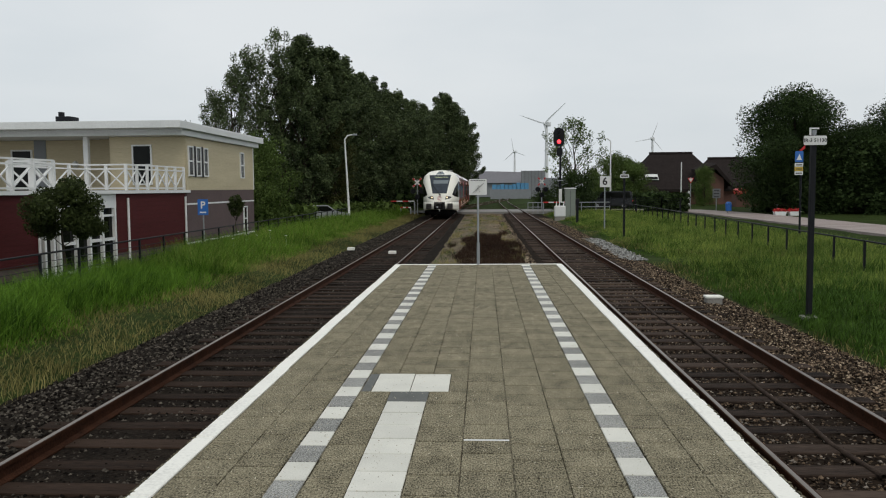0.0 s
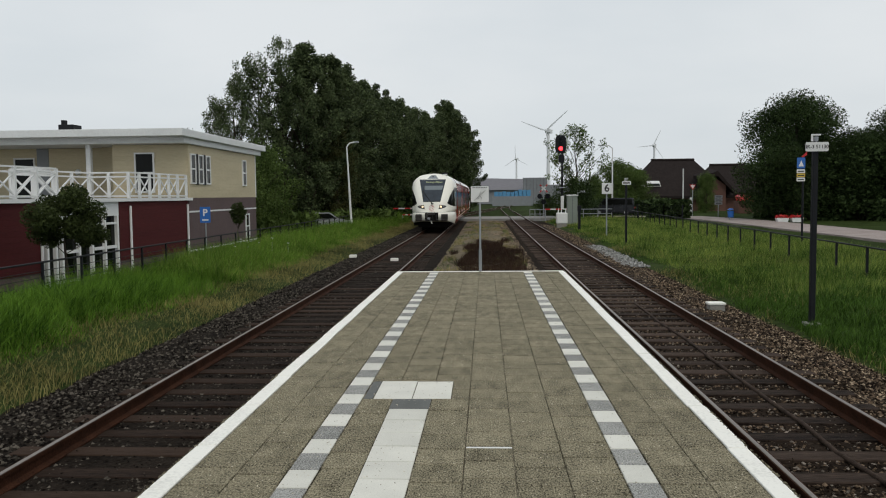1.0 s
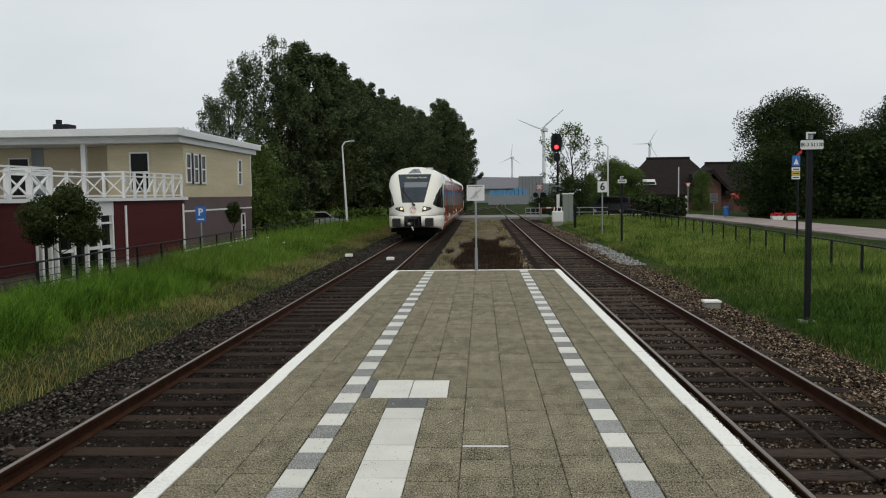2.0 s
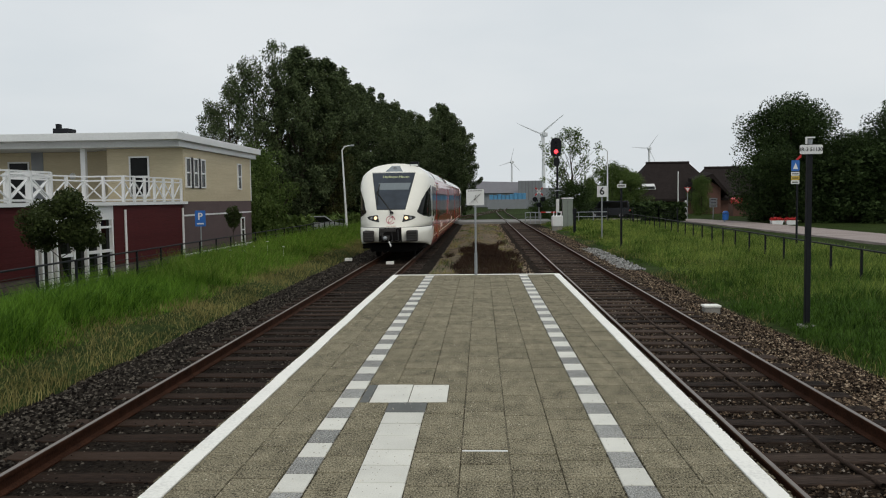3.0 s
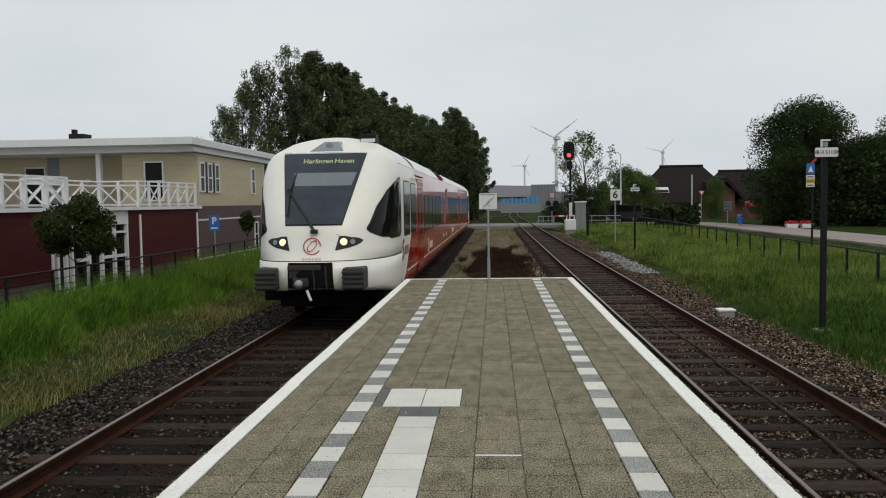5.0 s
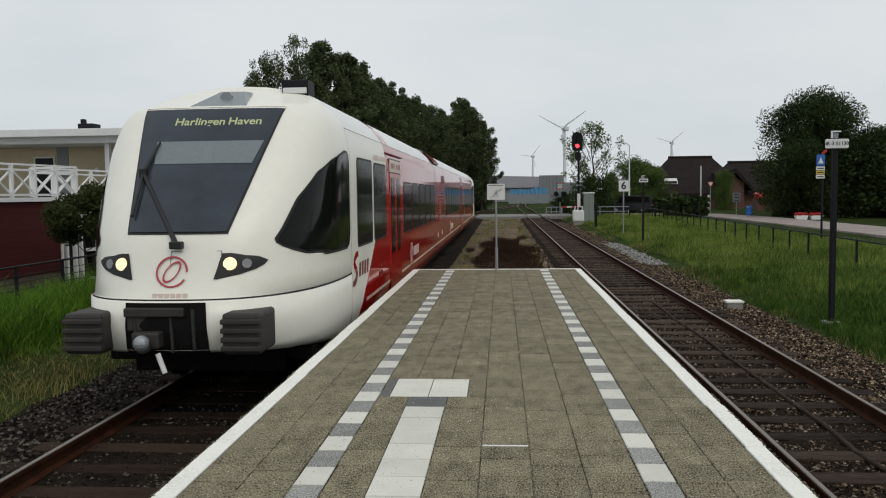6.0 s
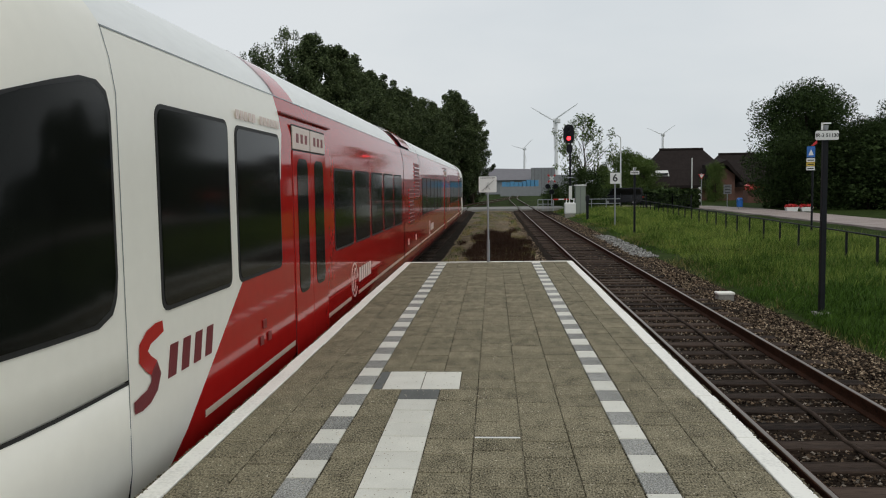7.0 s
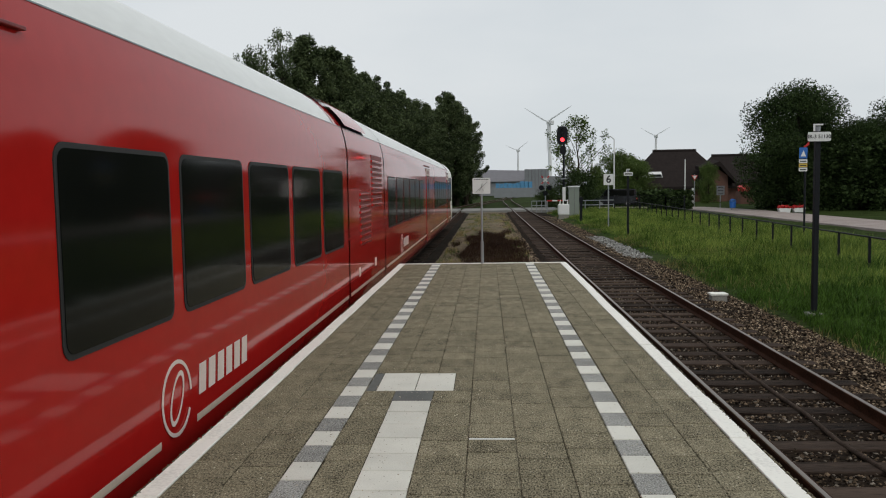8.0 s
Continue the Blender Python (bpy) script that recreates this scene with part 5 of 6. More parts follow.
def railway_signal():
    th = empty("railway_signal", pose(6.5, 70.0, -0.75), "black railway signal on a mast showing red", "signal")
    part("mast", rod(bmesh.new(), (0.12, 0.1, 0), (0.12, 0.1, 7.0), 0.09), "black", th)
    part("mast_foot", boxed(0.0, 0.26, 0, 0.2, 1.05, 2.2, 0.02), "sign_white", th)
    bm = bmesh.new()
    bm = prism(bm, [(px, 0, pz) for _, px, pz in rounded(-0.45, 0.45, 5.85, 7.45, 0.36, 0)], (0, 0.12, 0))
    hd = part("head", bm, "black", th)
    for z, mt, nm in ((7.05, "black", "lens"), (6.62, "black", "lens"), (6.28, "red_lamp", "red_light")):
        bm = bmesh.new()
        rod(bm, (0, 0.0, z), (0, -0.04, z), 0.17, 0.16, 20)
        part(nm, bm, mt, hd)
        if mt == "black":
            bm = bmesh.new()
            rod(bm, (0, 0, z + 0.17), (0, -0.3, z + 0.14), 0.10, 0.09, 12)
            part("hood", bm, "black", hd)
    bm = prism(bmesh.new(), [(px, 0, pz) for _, px, pz in rounded(-0.20, 0.30, 5.05, 5.75, 0.15, 0)], (0, 0.1, 0))
    part("lower_head", bm, "black", th)
    part("platform_step", boxed(-0.1, 0.34, -0.2, 0.3, 2.9, 2.96), "steel", th)


railway_signal()


def relay_cabinets():
    th = empty("relay_cabinet", pose(7.25, 68, -0.95), "grey-green trackside relay cabinet with a pale roof", "cabinet")
    part("body", boxed(-0.42, 0.42, -0.3, 0.3, 0, 2.4, 0.02), "cabinet", th)
    part("roof", boxed(-0.48, 0.48, -0.36, 0.36, 2.4, 2.5, 0.02), "sign_white", th)
    part("door_seam", boxed(-0.008, 0.008, -0.306, -0.298, 0.1, 2.3), "black", th)
    th = empty("barrier_drive", pose(6.2, 66, -1.05), "white barrier drive housing beside the crossing", "housing")
    part("body", boxed(-0.45, 0.45, -0.3, 0.3, 0.25, 1.15, 0.08), "sign_white", th)
    part("plinth", boxed(-0.4, 0.4, -0.25, 0.25, -0.1, 0.25), "concrete", th)
    for x in (-0.3, -0.05, 0.3):
        part("insulator", rod(bmesh.new(), (x, 0, 1.13), (x + 0.05, 0, 1.5), 0.05, 0.03), "sign_white", th)
    for x, y, nm in ((6.75, 58.5, "black"),):
        p = empty("stub_post", pose(x, y, -0.98), "short black marker post in the grass", "post")
        part("post", boxed(-0.09, 0.09, -0.09, 0.09, 0, 1.75, 0.01), nm, p)
        part("cap", boxed(-0.13, 0.13, -0.13, 0.13, 1.35, 1.72, 0.02), nm, p)
    p = empty("marker_post", pose(7.9, 72, -0.95), "black and white banded marker post", "post")
    for k in range(6):
        part("band", rod(bmesh.new(), (0, 0, k * 0.42), (0, 0, k * 0.42 + 0.42), 0.12), "sign_white" if k % 2 else "black", p)
    th = empty("junction_box", pose(5.13, 18.15, -1.05), "small cream concrete junction box on the ballast", "box")
    part("body", boxed(-0.17, 0.17, -0.13, 0.13, 0, 0.15, 0.012), "concrete", th)
    part("lid", boxed(-0.19, 0.19, -0.15, 0.15, 0.152, 0.20, 0.012), "line_white", th)
    for x, y in ((-3.62, 31.5), (-5.6, 33.5)):
        th = empty("track_box", pose(x, y, -0.97), "small pale equipment box in the track", "box")
        part("body", boxed(-0.15, 0.15, -0.10, 0.10, 0, 0.12, 0.015), "line_white", th)
    cable = bpy.data.curves.new("track_cable", "CURVE")
    r = random.Random(2)
    pts = [(RX + 0.12 + r.uniform(-0.03, 0.03), 7.0 + 0.9 * i, -0.955 + r.uniform(0, 0.015)) for i in range(14)]
    cable.dimensions, cable.bevel_depth = "3D", 0.026
    line = cable.splines.new("POLY")
    line.points.add(len(pts) - 1)
    for q, p in zip(line.points, pts):
        q.co = (*p, 1)
    cable.materials.append(M["sleeper_dark"])
    tagged(new("track_cable", cable), "black rubber cable lying along the sleepers", "cable")


relay_cabinets()
# a pale scratch across one paver, built as a thin raised strip
tagged(part("scratch_strip", boxed(-0.135, 0.155, 4.99, 5.012, -0.004, 0.0035, 0.002), "sign_white"), "thin pale scratch line across one paver, built as a strip", "strip")


def crossing_signal(x, y, z, s, label):
    th = empty("crossing_signal", pose(x, y, z), label, "crossing signal", "crossing signals")
    part("post", rod(bmesh.new(), (0, 0, 0), (0, 0, 3.5), 0.06), "steel", th)
    for a in (45, -45):
        m = pose(0, -0.08 - 0.01 * (a > 0), 3.2, 0, a, 0)
        part("cross_arm", box(bmesh.new(), -0.6, 0.6, -0.012, 0.012, -0.08, 0.08, 0.0, m), "sign_white", th)
        for e in (-0.45, 0.45):
            part("cross_end", box(bmesh.new(), e - 0.14, e + 0.14, -0.016, -0.011, -0.075, 0.075, 0.0, m), "sign_red", th)
    for dx, dz in ((-0.42, 2.35), (0.42, 2.35), (0.0, 1.75)):
        bm = bmesh.new()
        rod(bm, (dx, 0.0, dz), (dx, -0.06, dz), 0.27, 0.27, 20)
        d = part("backboard", bm, "black", th)
        part("lens", rod(bmesh.new(), (dx, -0.06, dz), (dx, -0.12, dz), 0.11, 0.11, 14), "black", d)
    part("crossbar", boxed(-0.45, 0.45, -0.03, 0.03, 2.32, 2.38), "steel", th)
    return th


crossing_signal(6.3, 88.0, -0.95, 1, "level crossing signal with diagonal cross and black lamps")
crossing_signal(-6.65, 80.5, -1.0, 1, "level crossing signal with a white diagonal cross")


def barrier(x0, x1, y, z, label):
    th = empty("crossing_barrier", pose(0, y, 0), label, "barrier", "crossing barriers")
    n = max(4, int(abs(x1 - x0) / 0.5))
    for i in range(n):
        a, b = x0 + (x1 - x0) * i / n, x0 + (x1 - x0) * (i + 1) / n
        part("band", boxed(min(a, b), max(a, b), -0.04, 0.04, z - 0.06, z + 0.06), "sign_white" if i % 2 else "sign_red", th)
    for x in (x0, x1):
        part("stand", boxed(x - 0.06, x + 0.06, -0.06, 0.06, -1.05, z - 0.06), "steel", th)


barrier(-9.3, -6.9, 80.0, 0.35, "red and white lowered crossing barrier")
barrier(-8.2, -7.2, 79.0, -0.25, "low red and white barrier fence")
barrier(6.0, 8.6, 81.5, 0.10, "red and white crossing barrier beside the cabinet")


def hand_rail(x0, x1, y, label):
    th = empty("guard_rail", pose(0, y, 0), label, "rail", "guard rails by the crossing")
    for i in range(4):
        x = x0 + (x1 - x0) * i / 3
        part("post", rod(bmesh.new(), (x, 0, -1.05), (x, 0, 0.1), 0.04, seg=6), "steel", th)
    for z in (0.1, -0.35):
        part("rail", rod(bmesh.new(), (x0, 0, z), (x1, 0, z), 0.035, seg=6), "steel", th)


hand_rail(4.4, 5.9, 80.5, "grey tubular guard rail at the level crossing")
hand_rail(8.2, 12.5, 80.0, "grey tubular guard rail at the level crossing")


def street_lamp(x, y, z, h, arm, lean, label):
    th = empty("street_lamp", pose(x, y, z, 0, lean, 0), label, "street lamp", "street lamps")
    part("pole", rod(bmesh.new(), (0, 0, 0), (0, 0, h), 0.11, 0.06), "sign_white", th)
    bm = bmesh.new()
    rod(bm, (0, 0, h - 0.02), (arm * 0.35, 0, h + 0.3), 0.06)
    rod(bm, (arm * 0.35, 0, h + 0.3), (arm, 0, h + 0.36), 0.055)
    part("arm", bm, "sign_white", th)
    part("lamp_head", boxed(min(arm, arm * 1.5), max(arm, arm * 1.5), -0.12, 0.12, h + 0.27, h + 0.42, 0.03), "steel", th)


street_lamp(14.8, 95.0, -1.0, 7.9, -1.1, 0, "pale street lamp with a curved arm")
street_lamp(-11.4, 67.8, -1.3, 7.1, 0.70, -2.5, "slightly leaning pale street lamp with a short arm")


def parking_sign():
    th = empty("parking_sign", pose(-12.07, 34.0, -1.3), "blue parking sign on a grey pole", "sign")
    part("pole", rod(bmesh.new(), (0, 0.04, 0), (0, 0.04, 2.5), 0.03), "steel", th)
    p = plate(th, "plate", -0.23, 0.23, 1.84, 2.52, 0.0, "sign_blue", "", 0.04)
    lettering("letter", "P", 0.42, "sign_white", pose(0, -0.006, 2.26, 90, 0, 0), p, "", 0.003, 0, 0.01)
    part("car_symbol", boxed(-0.14, 0.14, -0.006, 0.0, 1.93, 1.99), "sign_white", p)


parking_sign()


def camping_sign():
    th = empty("direction_sign", pose(15.3, 40.0, -1.0), "blue camping sign above small white panels on a pole", "sign")
    part("pole", rod(bmesh.new(), (0.12, 0.05, 0), (0.12, 0.05, 4.3), 0.05), "black", th)
    p = plate(th, "plate", -0.19, 0.20, 3.72, 4.25, 0.0, "sign_blue", "blue plate with a tent", 0.04)
    part("tent", prism(bmesh.new(), [(-0.12, -0.006, 3.82), (0.13, -0.006, 3.82), (0.01, -0.006, 4.12)], (0, 0.005, 0)), "sign_white", p)
    for z, mt in ((3.50, "sign_white"), (3.30, "yellow"), (3.10, "sign_white")):
        q = plate(th, "panel", -0.20, 0.20, z, z + 0.18, 0.0, mt, "", 0.02)
        part("writing", boxed(-0.15, 0.15, -0.005, 0.0, z + 0.06, z + 0.11), "ink", q)
    part("arrow_board", prism(bmesh.new(), [(0.0, 0, 4.28), (0.28, 0, 4.55), (0.28, 0, 4.38), (0.1, 0, 4.25)], (0, 0.01, 0)), "sign_red", th)


camping_sign()


# ---- sheds on the horizon ----
def sheds():
    th = empty("warehouse", pose(0, 0, 0), "long grey corrugated warehouse beyond the level crossing", "warehouse")
    part("wall", boxed(-8, 11.0, 231, 280, -1, 3.0), "shed_grey", th)
    part("roof", prism(bmesh.new(), [(-9, 230, 3.0), (12.2, 230, 3.0), (12.2, 242, 6.25), (-9, 242, 6.9)], (0, 8, 0)), "shed_dark", th)
    wall = part("gable_wall", boxed(10.6, 17.4, 228.5, 229.8, -1, 6.35), "shed_grey", th)
    for k in range(7):
        part("rib", boxed(10.6 + k * 0.96, 10.68 + k * 0.96, 228.3, 228.5, -1, 6.4), "shed_dark", wall)
    part("annex", boxed(17.4, 25.0, 230, 250, -1, 4.3), "shed_grey", th)
    th = empty("pallet_stack", pose(0, 0, 0), "blue steel racks and crates before the warehouse", "crates")
    r = random.Random(4)
    for k in range(9):
        x = 2.0 + k * 0.95
        part("crate", boxed(x, x + 0.85, 188, 191, 1.25, 2.1 + r.uniform(0.1, 0.7), 0.03), "shed_blue", th)
    part("loading_dock", boxed(1.6, 11.0, 187.5, 191.5, -1.0, 1.24), "shed_grey", th)


sheds()


# ---- farmhouses with thatched roofs ----
def thatched_house(x0, x1, y0, y1, eave, ridge, hip, label, dormer=False):
    th = empty("farmhouse", pose(0, 0, 0), label, "house", "thatched farmhouses")
    part("wall", boxed(x0 + 0.8, x1 - 0.8, y0 + 0.8, y1 - 0.8, -1.0, eave + 0.4), "house_brick", th)
    ym = (y0 + y1) / 2
    a, b = x0 + hip, x1 - hip
    vs = [(x0, y0, eave), (x1, y0, eave), (x1, y1, eave), (x0, y1, eave), (a, ym, ridge), (b, ym, ridge)]
    vs += [(x, y, z - 0.35) for x, y, z in vs[:4]]
    fs = [(0, 1, 5, 4), (1, 2, 5), (2, 3, 4, 5), (3, 0, 4), (0, 6, 7, 1), (1, 7, 8, 2), (2, 8, 9, 3), (3, 9, 6, 0), (6, 9, 8, 7)]
    roof = raw("roof", vs, fs, "thatch", th)
    part("ridge_cap", rod(bmesh.new(), (a - 0.1, ym, ridge), (b + 0.1, ym, ridge), 0.22, seg=8), "thatch", roof)
    return th, roof


h1, roof1 = thatched_house(20.8, 34.5, 114, 128, 1.2, 6.45, 3.8, "large farmhouse with a dark thatched hipped roof")
h2, roof2 = thatched_house(30.5, 42.0, 117, 129, 1.4, 5.7, 3.2, "smaller thatched farmhouse wing")


def roof_window(roof, x0, x1, z0, z1, y0, slope, mat, nm="skylight"):
    pts = [(x0, y0 + z0 * slope, z0), (x1, y0 + z0 * slope, z0), (x1, y0 + z1 * slope, z1), (x0, y0 + z1 * slope, z1)]
    return part(nm, prism(bmesh.new(), pts, (0, -0.12, 0.05)), mat, roof, "white-framed roof window")


SL = 7.0 / (6.45 - 1.2)
roof_window(roof1, 23.0, 24.8, 2.5, 3.3, 114 - 1.2 * SL - 0.1, SL, "sign_white")
roof_window(roof1, 23.12, 24.68, 2.6, 2.92, 114 - 1.2 * SL - 0.25, SL, "glass_dark")
roof_window(roof1, 22.0, 22.6, 2.3, 2.9, 114 - 1.2 * SL - 0.1, SL, "sign_white")
part("front_gable", prism(bmesh.new(), [(30.4, 113.2, -1.0), (33.2, 113.2, -1.0), (33.2, 113.2, 2.6), (31.9, 113.2, 3.5), (30.4, 113.2, 3.0)], (0, 3, 0)), "house_brick", h1)
part("gable_thatch", prism(bmesh.new(), [(29.6, 112.6, 3.2), (31.9, 112.6, 3.9), (34.2, 112.6, 1.4), (34.2, 112.6, 1.9), (31.9, 112.6, 4.6), (29.6, 112.6, 3.7)], (0, 4, 0.4)), "thatch", roof1)
fp = empty("flagpole", pose(26.1, 108, -1.0), "white flagpole before the farmhouse", "flagpole")
part("pole", rod(bmesh.new(), (0, 0, 0), (0, 0, 5.8), 0.10, 0.07), "sign_white", fp)
tent = empty("awning", pose(0, 0, 0), "red tarpaulin shelter beside the farmhouse", "awning")
for k in range(5):
    x = 30.6 + k * 0.75
    part("canvas", prism(bmesh.new(), [(x, 98, 0.55), (x + 0.7, 98, 0.55), (x + 0.7, 98.6, 1.10), (x + 0.35, 98.7, 1.30), (x, 98.6, 1.10)], (0, 2, 0)), "sign_red", tent)
part("frame", boxed(30.4, 34.5, 98.5, 100.4, -1.0, 0.55), "house_brick", tent)


# ---- roadside things across the meadow ----
def mesh_fence(pts, z1, label):
    f = empty("mesh_fence", pose(0, 0, 0), label, "fence")
    a, b = Vector(pts[0]), Vector(pts[1])
    n = int((b - a).length / 2.4)
    for i in range(n + 1):
        p = a.lerp(b, i / n)
        part("post", boxed(p.x - 0.05, p.x + 0.05, p.y - 0.05, p.y + 0.05, -1.1, z1 + 0.03), "black", f)
    k = 0
    while k <= 8:
        z = -0.9 + (z1 + 0.9) * k / 8
        part("wire", bar(bmesh.new(), (a.x, a.y, z), (b.x, b.y, z), 0.025), "black", f)
        k += 1
    return f


mesh_fence([(12.5, 80, 0), (16.6, 76, 0)], 0.55, "dark wire mesh fence near the level crossing")
mesh_fence([(16.6, 76, 0), (17.6, 73, 0)], 0.5, "dark wire mesh fence at the road's bend")


def planter(x, y):
    th = empty("flower_planter", pose(x, y, -0.95), "white trough planter full of red flowers", "planter", "flower planters")
    part("trough", prism(bmesh.new(), [(-0.50, -0.25, 0.36), (0.50, -0.25, 0.36), (0.40, -0.25, 0.0), (-0.40, -0.25, 0.0)], (0, 0.5, 0)), "sign_white", th)
    g = np.random.RandomState(int(x * 10))
    vs, fs = [], []
    for i in range(160):
        c = np.array([g.uniform(-0.47, 0.47), g.uniform(-0.25, 0.25), 0.37 + g.uniform(0, 0.16)])
        u, w = g.normal(0, 0.06, 3), g.normal(0, 0.06, 3)
        k = len(vs)
        vs += [tuple(c - u), tuple(c + w), tuple(c + u), tuple(c - w)]
        fs.append((k, k + 1, k + 2, k + 3))
    raw("flowers", vs, fs, "sign_red", th, "red blossoms")


planter(24.9, 69.0)
planter(26.1, 69.0)


def small_sign(x, y, h, w, d, mat, label, n=1):
    th = empty("road_sign", pose(x, y, -0.98), label, "sign", "road signs by the bend")
    part("pole", rod(bmesh.new(), (0, 0.05, 0), (0, 0.05, h), 0.05, seg=8), "steel", th)
    for k in range(n):
        z = h - (k + 1) * d
        p = plate(th, "plate", -w / 2, w / 2, z + 0.03, z + d, 0.0, mat, "", 0.02)
        part("writing", boxed(-w * 0.35, w * 0.35, -0.005, 0.0, z + d * 0.4, z + d * 0.6), "ink", p)


small_sign(23.9, 84, 2.3, 0.8, 0.33, "shed_grey", "grey stacked direction boards on a pole", 3)
small_sign(27.2, 76, 1.5, 0.7, 0.8, "sign_white", "small white notice board by the hedge")
tri = empty("yield_sign", pose(23.3, 92, -0.98), "white and red triangular yield sign", "sign")
part("pole", rod(bmesh.new(), (0, 0.05, 0), (0, 0.05, 3.6), 0.05, seg=8), "steel", tri)
part("triangle", prism(bmesh.new(), [(-0.36, 0, 3.5), (0.36, 0, 3.5), (0, 0, 2.88)], (0, 0.02, 0)), "sign_red", tri)
part("face", prism(bmesh.new(), [(-0.25, -0.006, 3.44), (0.25, -0.006, 3.44), (0, -0.006, 3.02)], (0, 0.005, 0)), "sign_white", tri)
mk = empty("marker_post", pose(22.6, 90, -0.95), "black and white banded road marker post", "post")
for k in range(6):
    part("band", rod(bmesh.new(), (0, 0, k * 0.34), (0, 0, k * 0.34 + 0.34), 0.11), "sign_white" if k % 2 else "black", mk)
bin_ = empty("litter_bin", pose(22.6, 75.5, -0.95), "blue litter bin on a post beside the road", "bin")
part("drum", rod(bmesh.new(), (0, 0, 0.25), (0, 0, 0.85), 0.26, 0.29, 16), "sign_blue", bin_)
part("hood", rod(bmesh.new(), (0, 0, 0.92), (0, 0, 1.08), 0.30, 0.16, 16), "sign_blue", bin_)
part("post", boxed(-0.05, 0.05, 0.28, 0.36, 0, 1.0), "steel", bin_)
for k in range(5):
    bollard = empty("fence_post", pose(28.4 + 0.9 * k, 80 + k, -0.95), "white wooden fence post by the hedge", "post", "white fence posts")
    part("post", boxed(-0.07, 0.07, -0.07, 0.07, 0, 1.5, 0.02), "sign_white", bollard)


def car(x, y, z, turn, mat, label, van=False):
    th = empty("car", pose(x, y, z, 0, 0, turn), label, "car", "parked cars")
    L, hgt = (2.4, 1.95) if van else (2.15, 1.45)
    if van:
        pts = [(-L, 0.3), (L, 0.3), (L, 0.85), (L * 0.62, 1.15), (L * 0.38, hgt), (-L * 0.95, hgt), (-L, 1.2)]
        glass = [(L * 0.58, 1.15), (L * 0.36, hgt - 0.12), (-L * 0.9, hgt - 0.12), (-L * 0.93, 1.15)]
    else:
        pts = [(-L, 0.3), (L, 0.3), (L, 0.72), (L * 0.5, 0.92), (L * 0.18, hgt), (-L * 0.62, hgt), (-L * 0.95, 0.98), (-L, 0.7)]
        glass = [(L * 0.44, 0.93), (L * 0.16, hgt - 0.08), (-L * 0.58, hgt - 0.08), (-L * 0.88, 0.98)]
    bm = prism(bmesh.new(), [(px, -0.85, pz) for px, pz in pts], (0, 1.7, 0))
    bmesh.ops.bevel(bm, geom=bm.edges[:], offset=0.06, segments=2, affect="EDGES")
    b = part("body", bm, mat, th)
    part("side_glass", prism(bmesh.new(), [(px, -0.86, pz) for px, pz in glass], (0, 1.72, 0)), "glass_dark", b)
    for px in (-L * 0.62, L * 0.62):
        for py in (-0.78, 0.78):
            w = part("wheel", rod(bmesh.new(), (px, py - 0.1, 0.32), (px, py + 0.1, 0.32), 0.32, seg=18), "rubber", th)
            part("rim", rod(bmesh.new(), (px, py - 0.11, 0.32), (px, py + 0.11, 0.32), 0.19, seg=14), "steel", w)
    for py in (-0.62, 0.62):
        part("tail_light", boxed(-L - 0.02, -L + 0.06, py - 0.15, py + 0.15, 0.75, 0.95, 0.02), "sign_red", b)
        part("headlight", boxed(L - 0.06, L + 0.02, py - 0.17, py + 0.17, 0.6, 0.75, 0.02), "sign_white", b)
    return th


car(-13.4, 66.5, -1.15, 12, "car_silver", "silver estate car parked behind the hedge")
car(14.6, 93.0, -0.85, 165, "car_dark", "dark van waiting on the road to the crossing", True)


# ---- hedges, bushes and single trees ----
def hedge(x0, y0, x1, y1, z0, h, w, n, label, mat="leaf_mid", seed=1, leaf=0.13):
    g = np.random.RandomState(seed)
    t = g.uniform(0, 1, n)
    d = np.array([x1 - x0, y1 - y0])
    nn = np.array([-d[1], d[0]]) / np.hypot(*d)
    face = g.randint(0, 4, n)
    u, v = g.uniform(-0.5, 0.5, n), g.uniform(0, 1, n)
    across = np.where((face == 0) | (face == 3), u, np.where(face == 1, -0.5, 0.5)) * w
    up = np.where(face == 0, 1.0, v) * h
    p = np.stack([x0 + d[0] * t + nn[0] * across, y0 + d[1] * t + nn[1] * across, z0 + up], 1) + g.normal(0, leaf * 0.7 * (1 + h * 0.3), (n, 3))
    a, b = g.normal(0, leaf, (n, 3)), g.normal(0, leaf * 0.8, (n, 3))
    vs = np.stack([p - a, p + b, p + a, p - b], 1).reshape(-1, 3)
    leaf_faces = (np.arange(n)[:, None] * 4 + np.arange(4)[None]).tolist()
    th = empty("hedge", pose(0, 0, 0), label, "hedge", "hedges")
    raw("leaves", vs.tolist(), leaf_faces, mat, th)
    m = Vector((d[0], d[1], 0))
    for k in range(int(abs(m.length) / 1.5)):
        q = Vector((x0, y0, z0)) + m * ((k + 0.5) / int(abs(m.length) / 1.5))
        part("stem", rod(bmesh.new(), q, q + Vector((0, 0, h * 0.8)), 0.05, 0.02, 5), "bark", th)
    return th


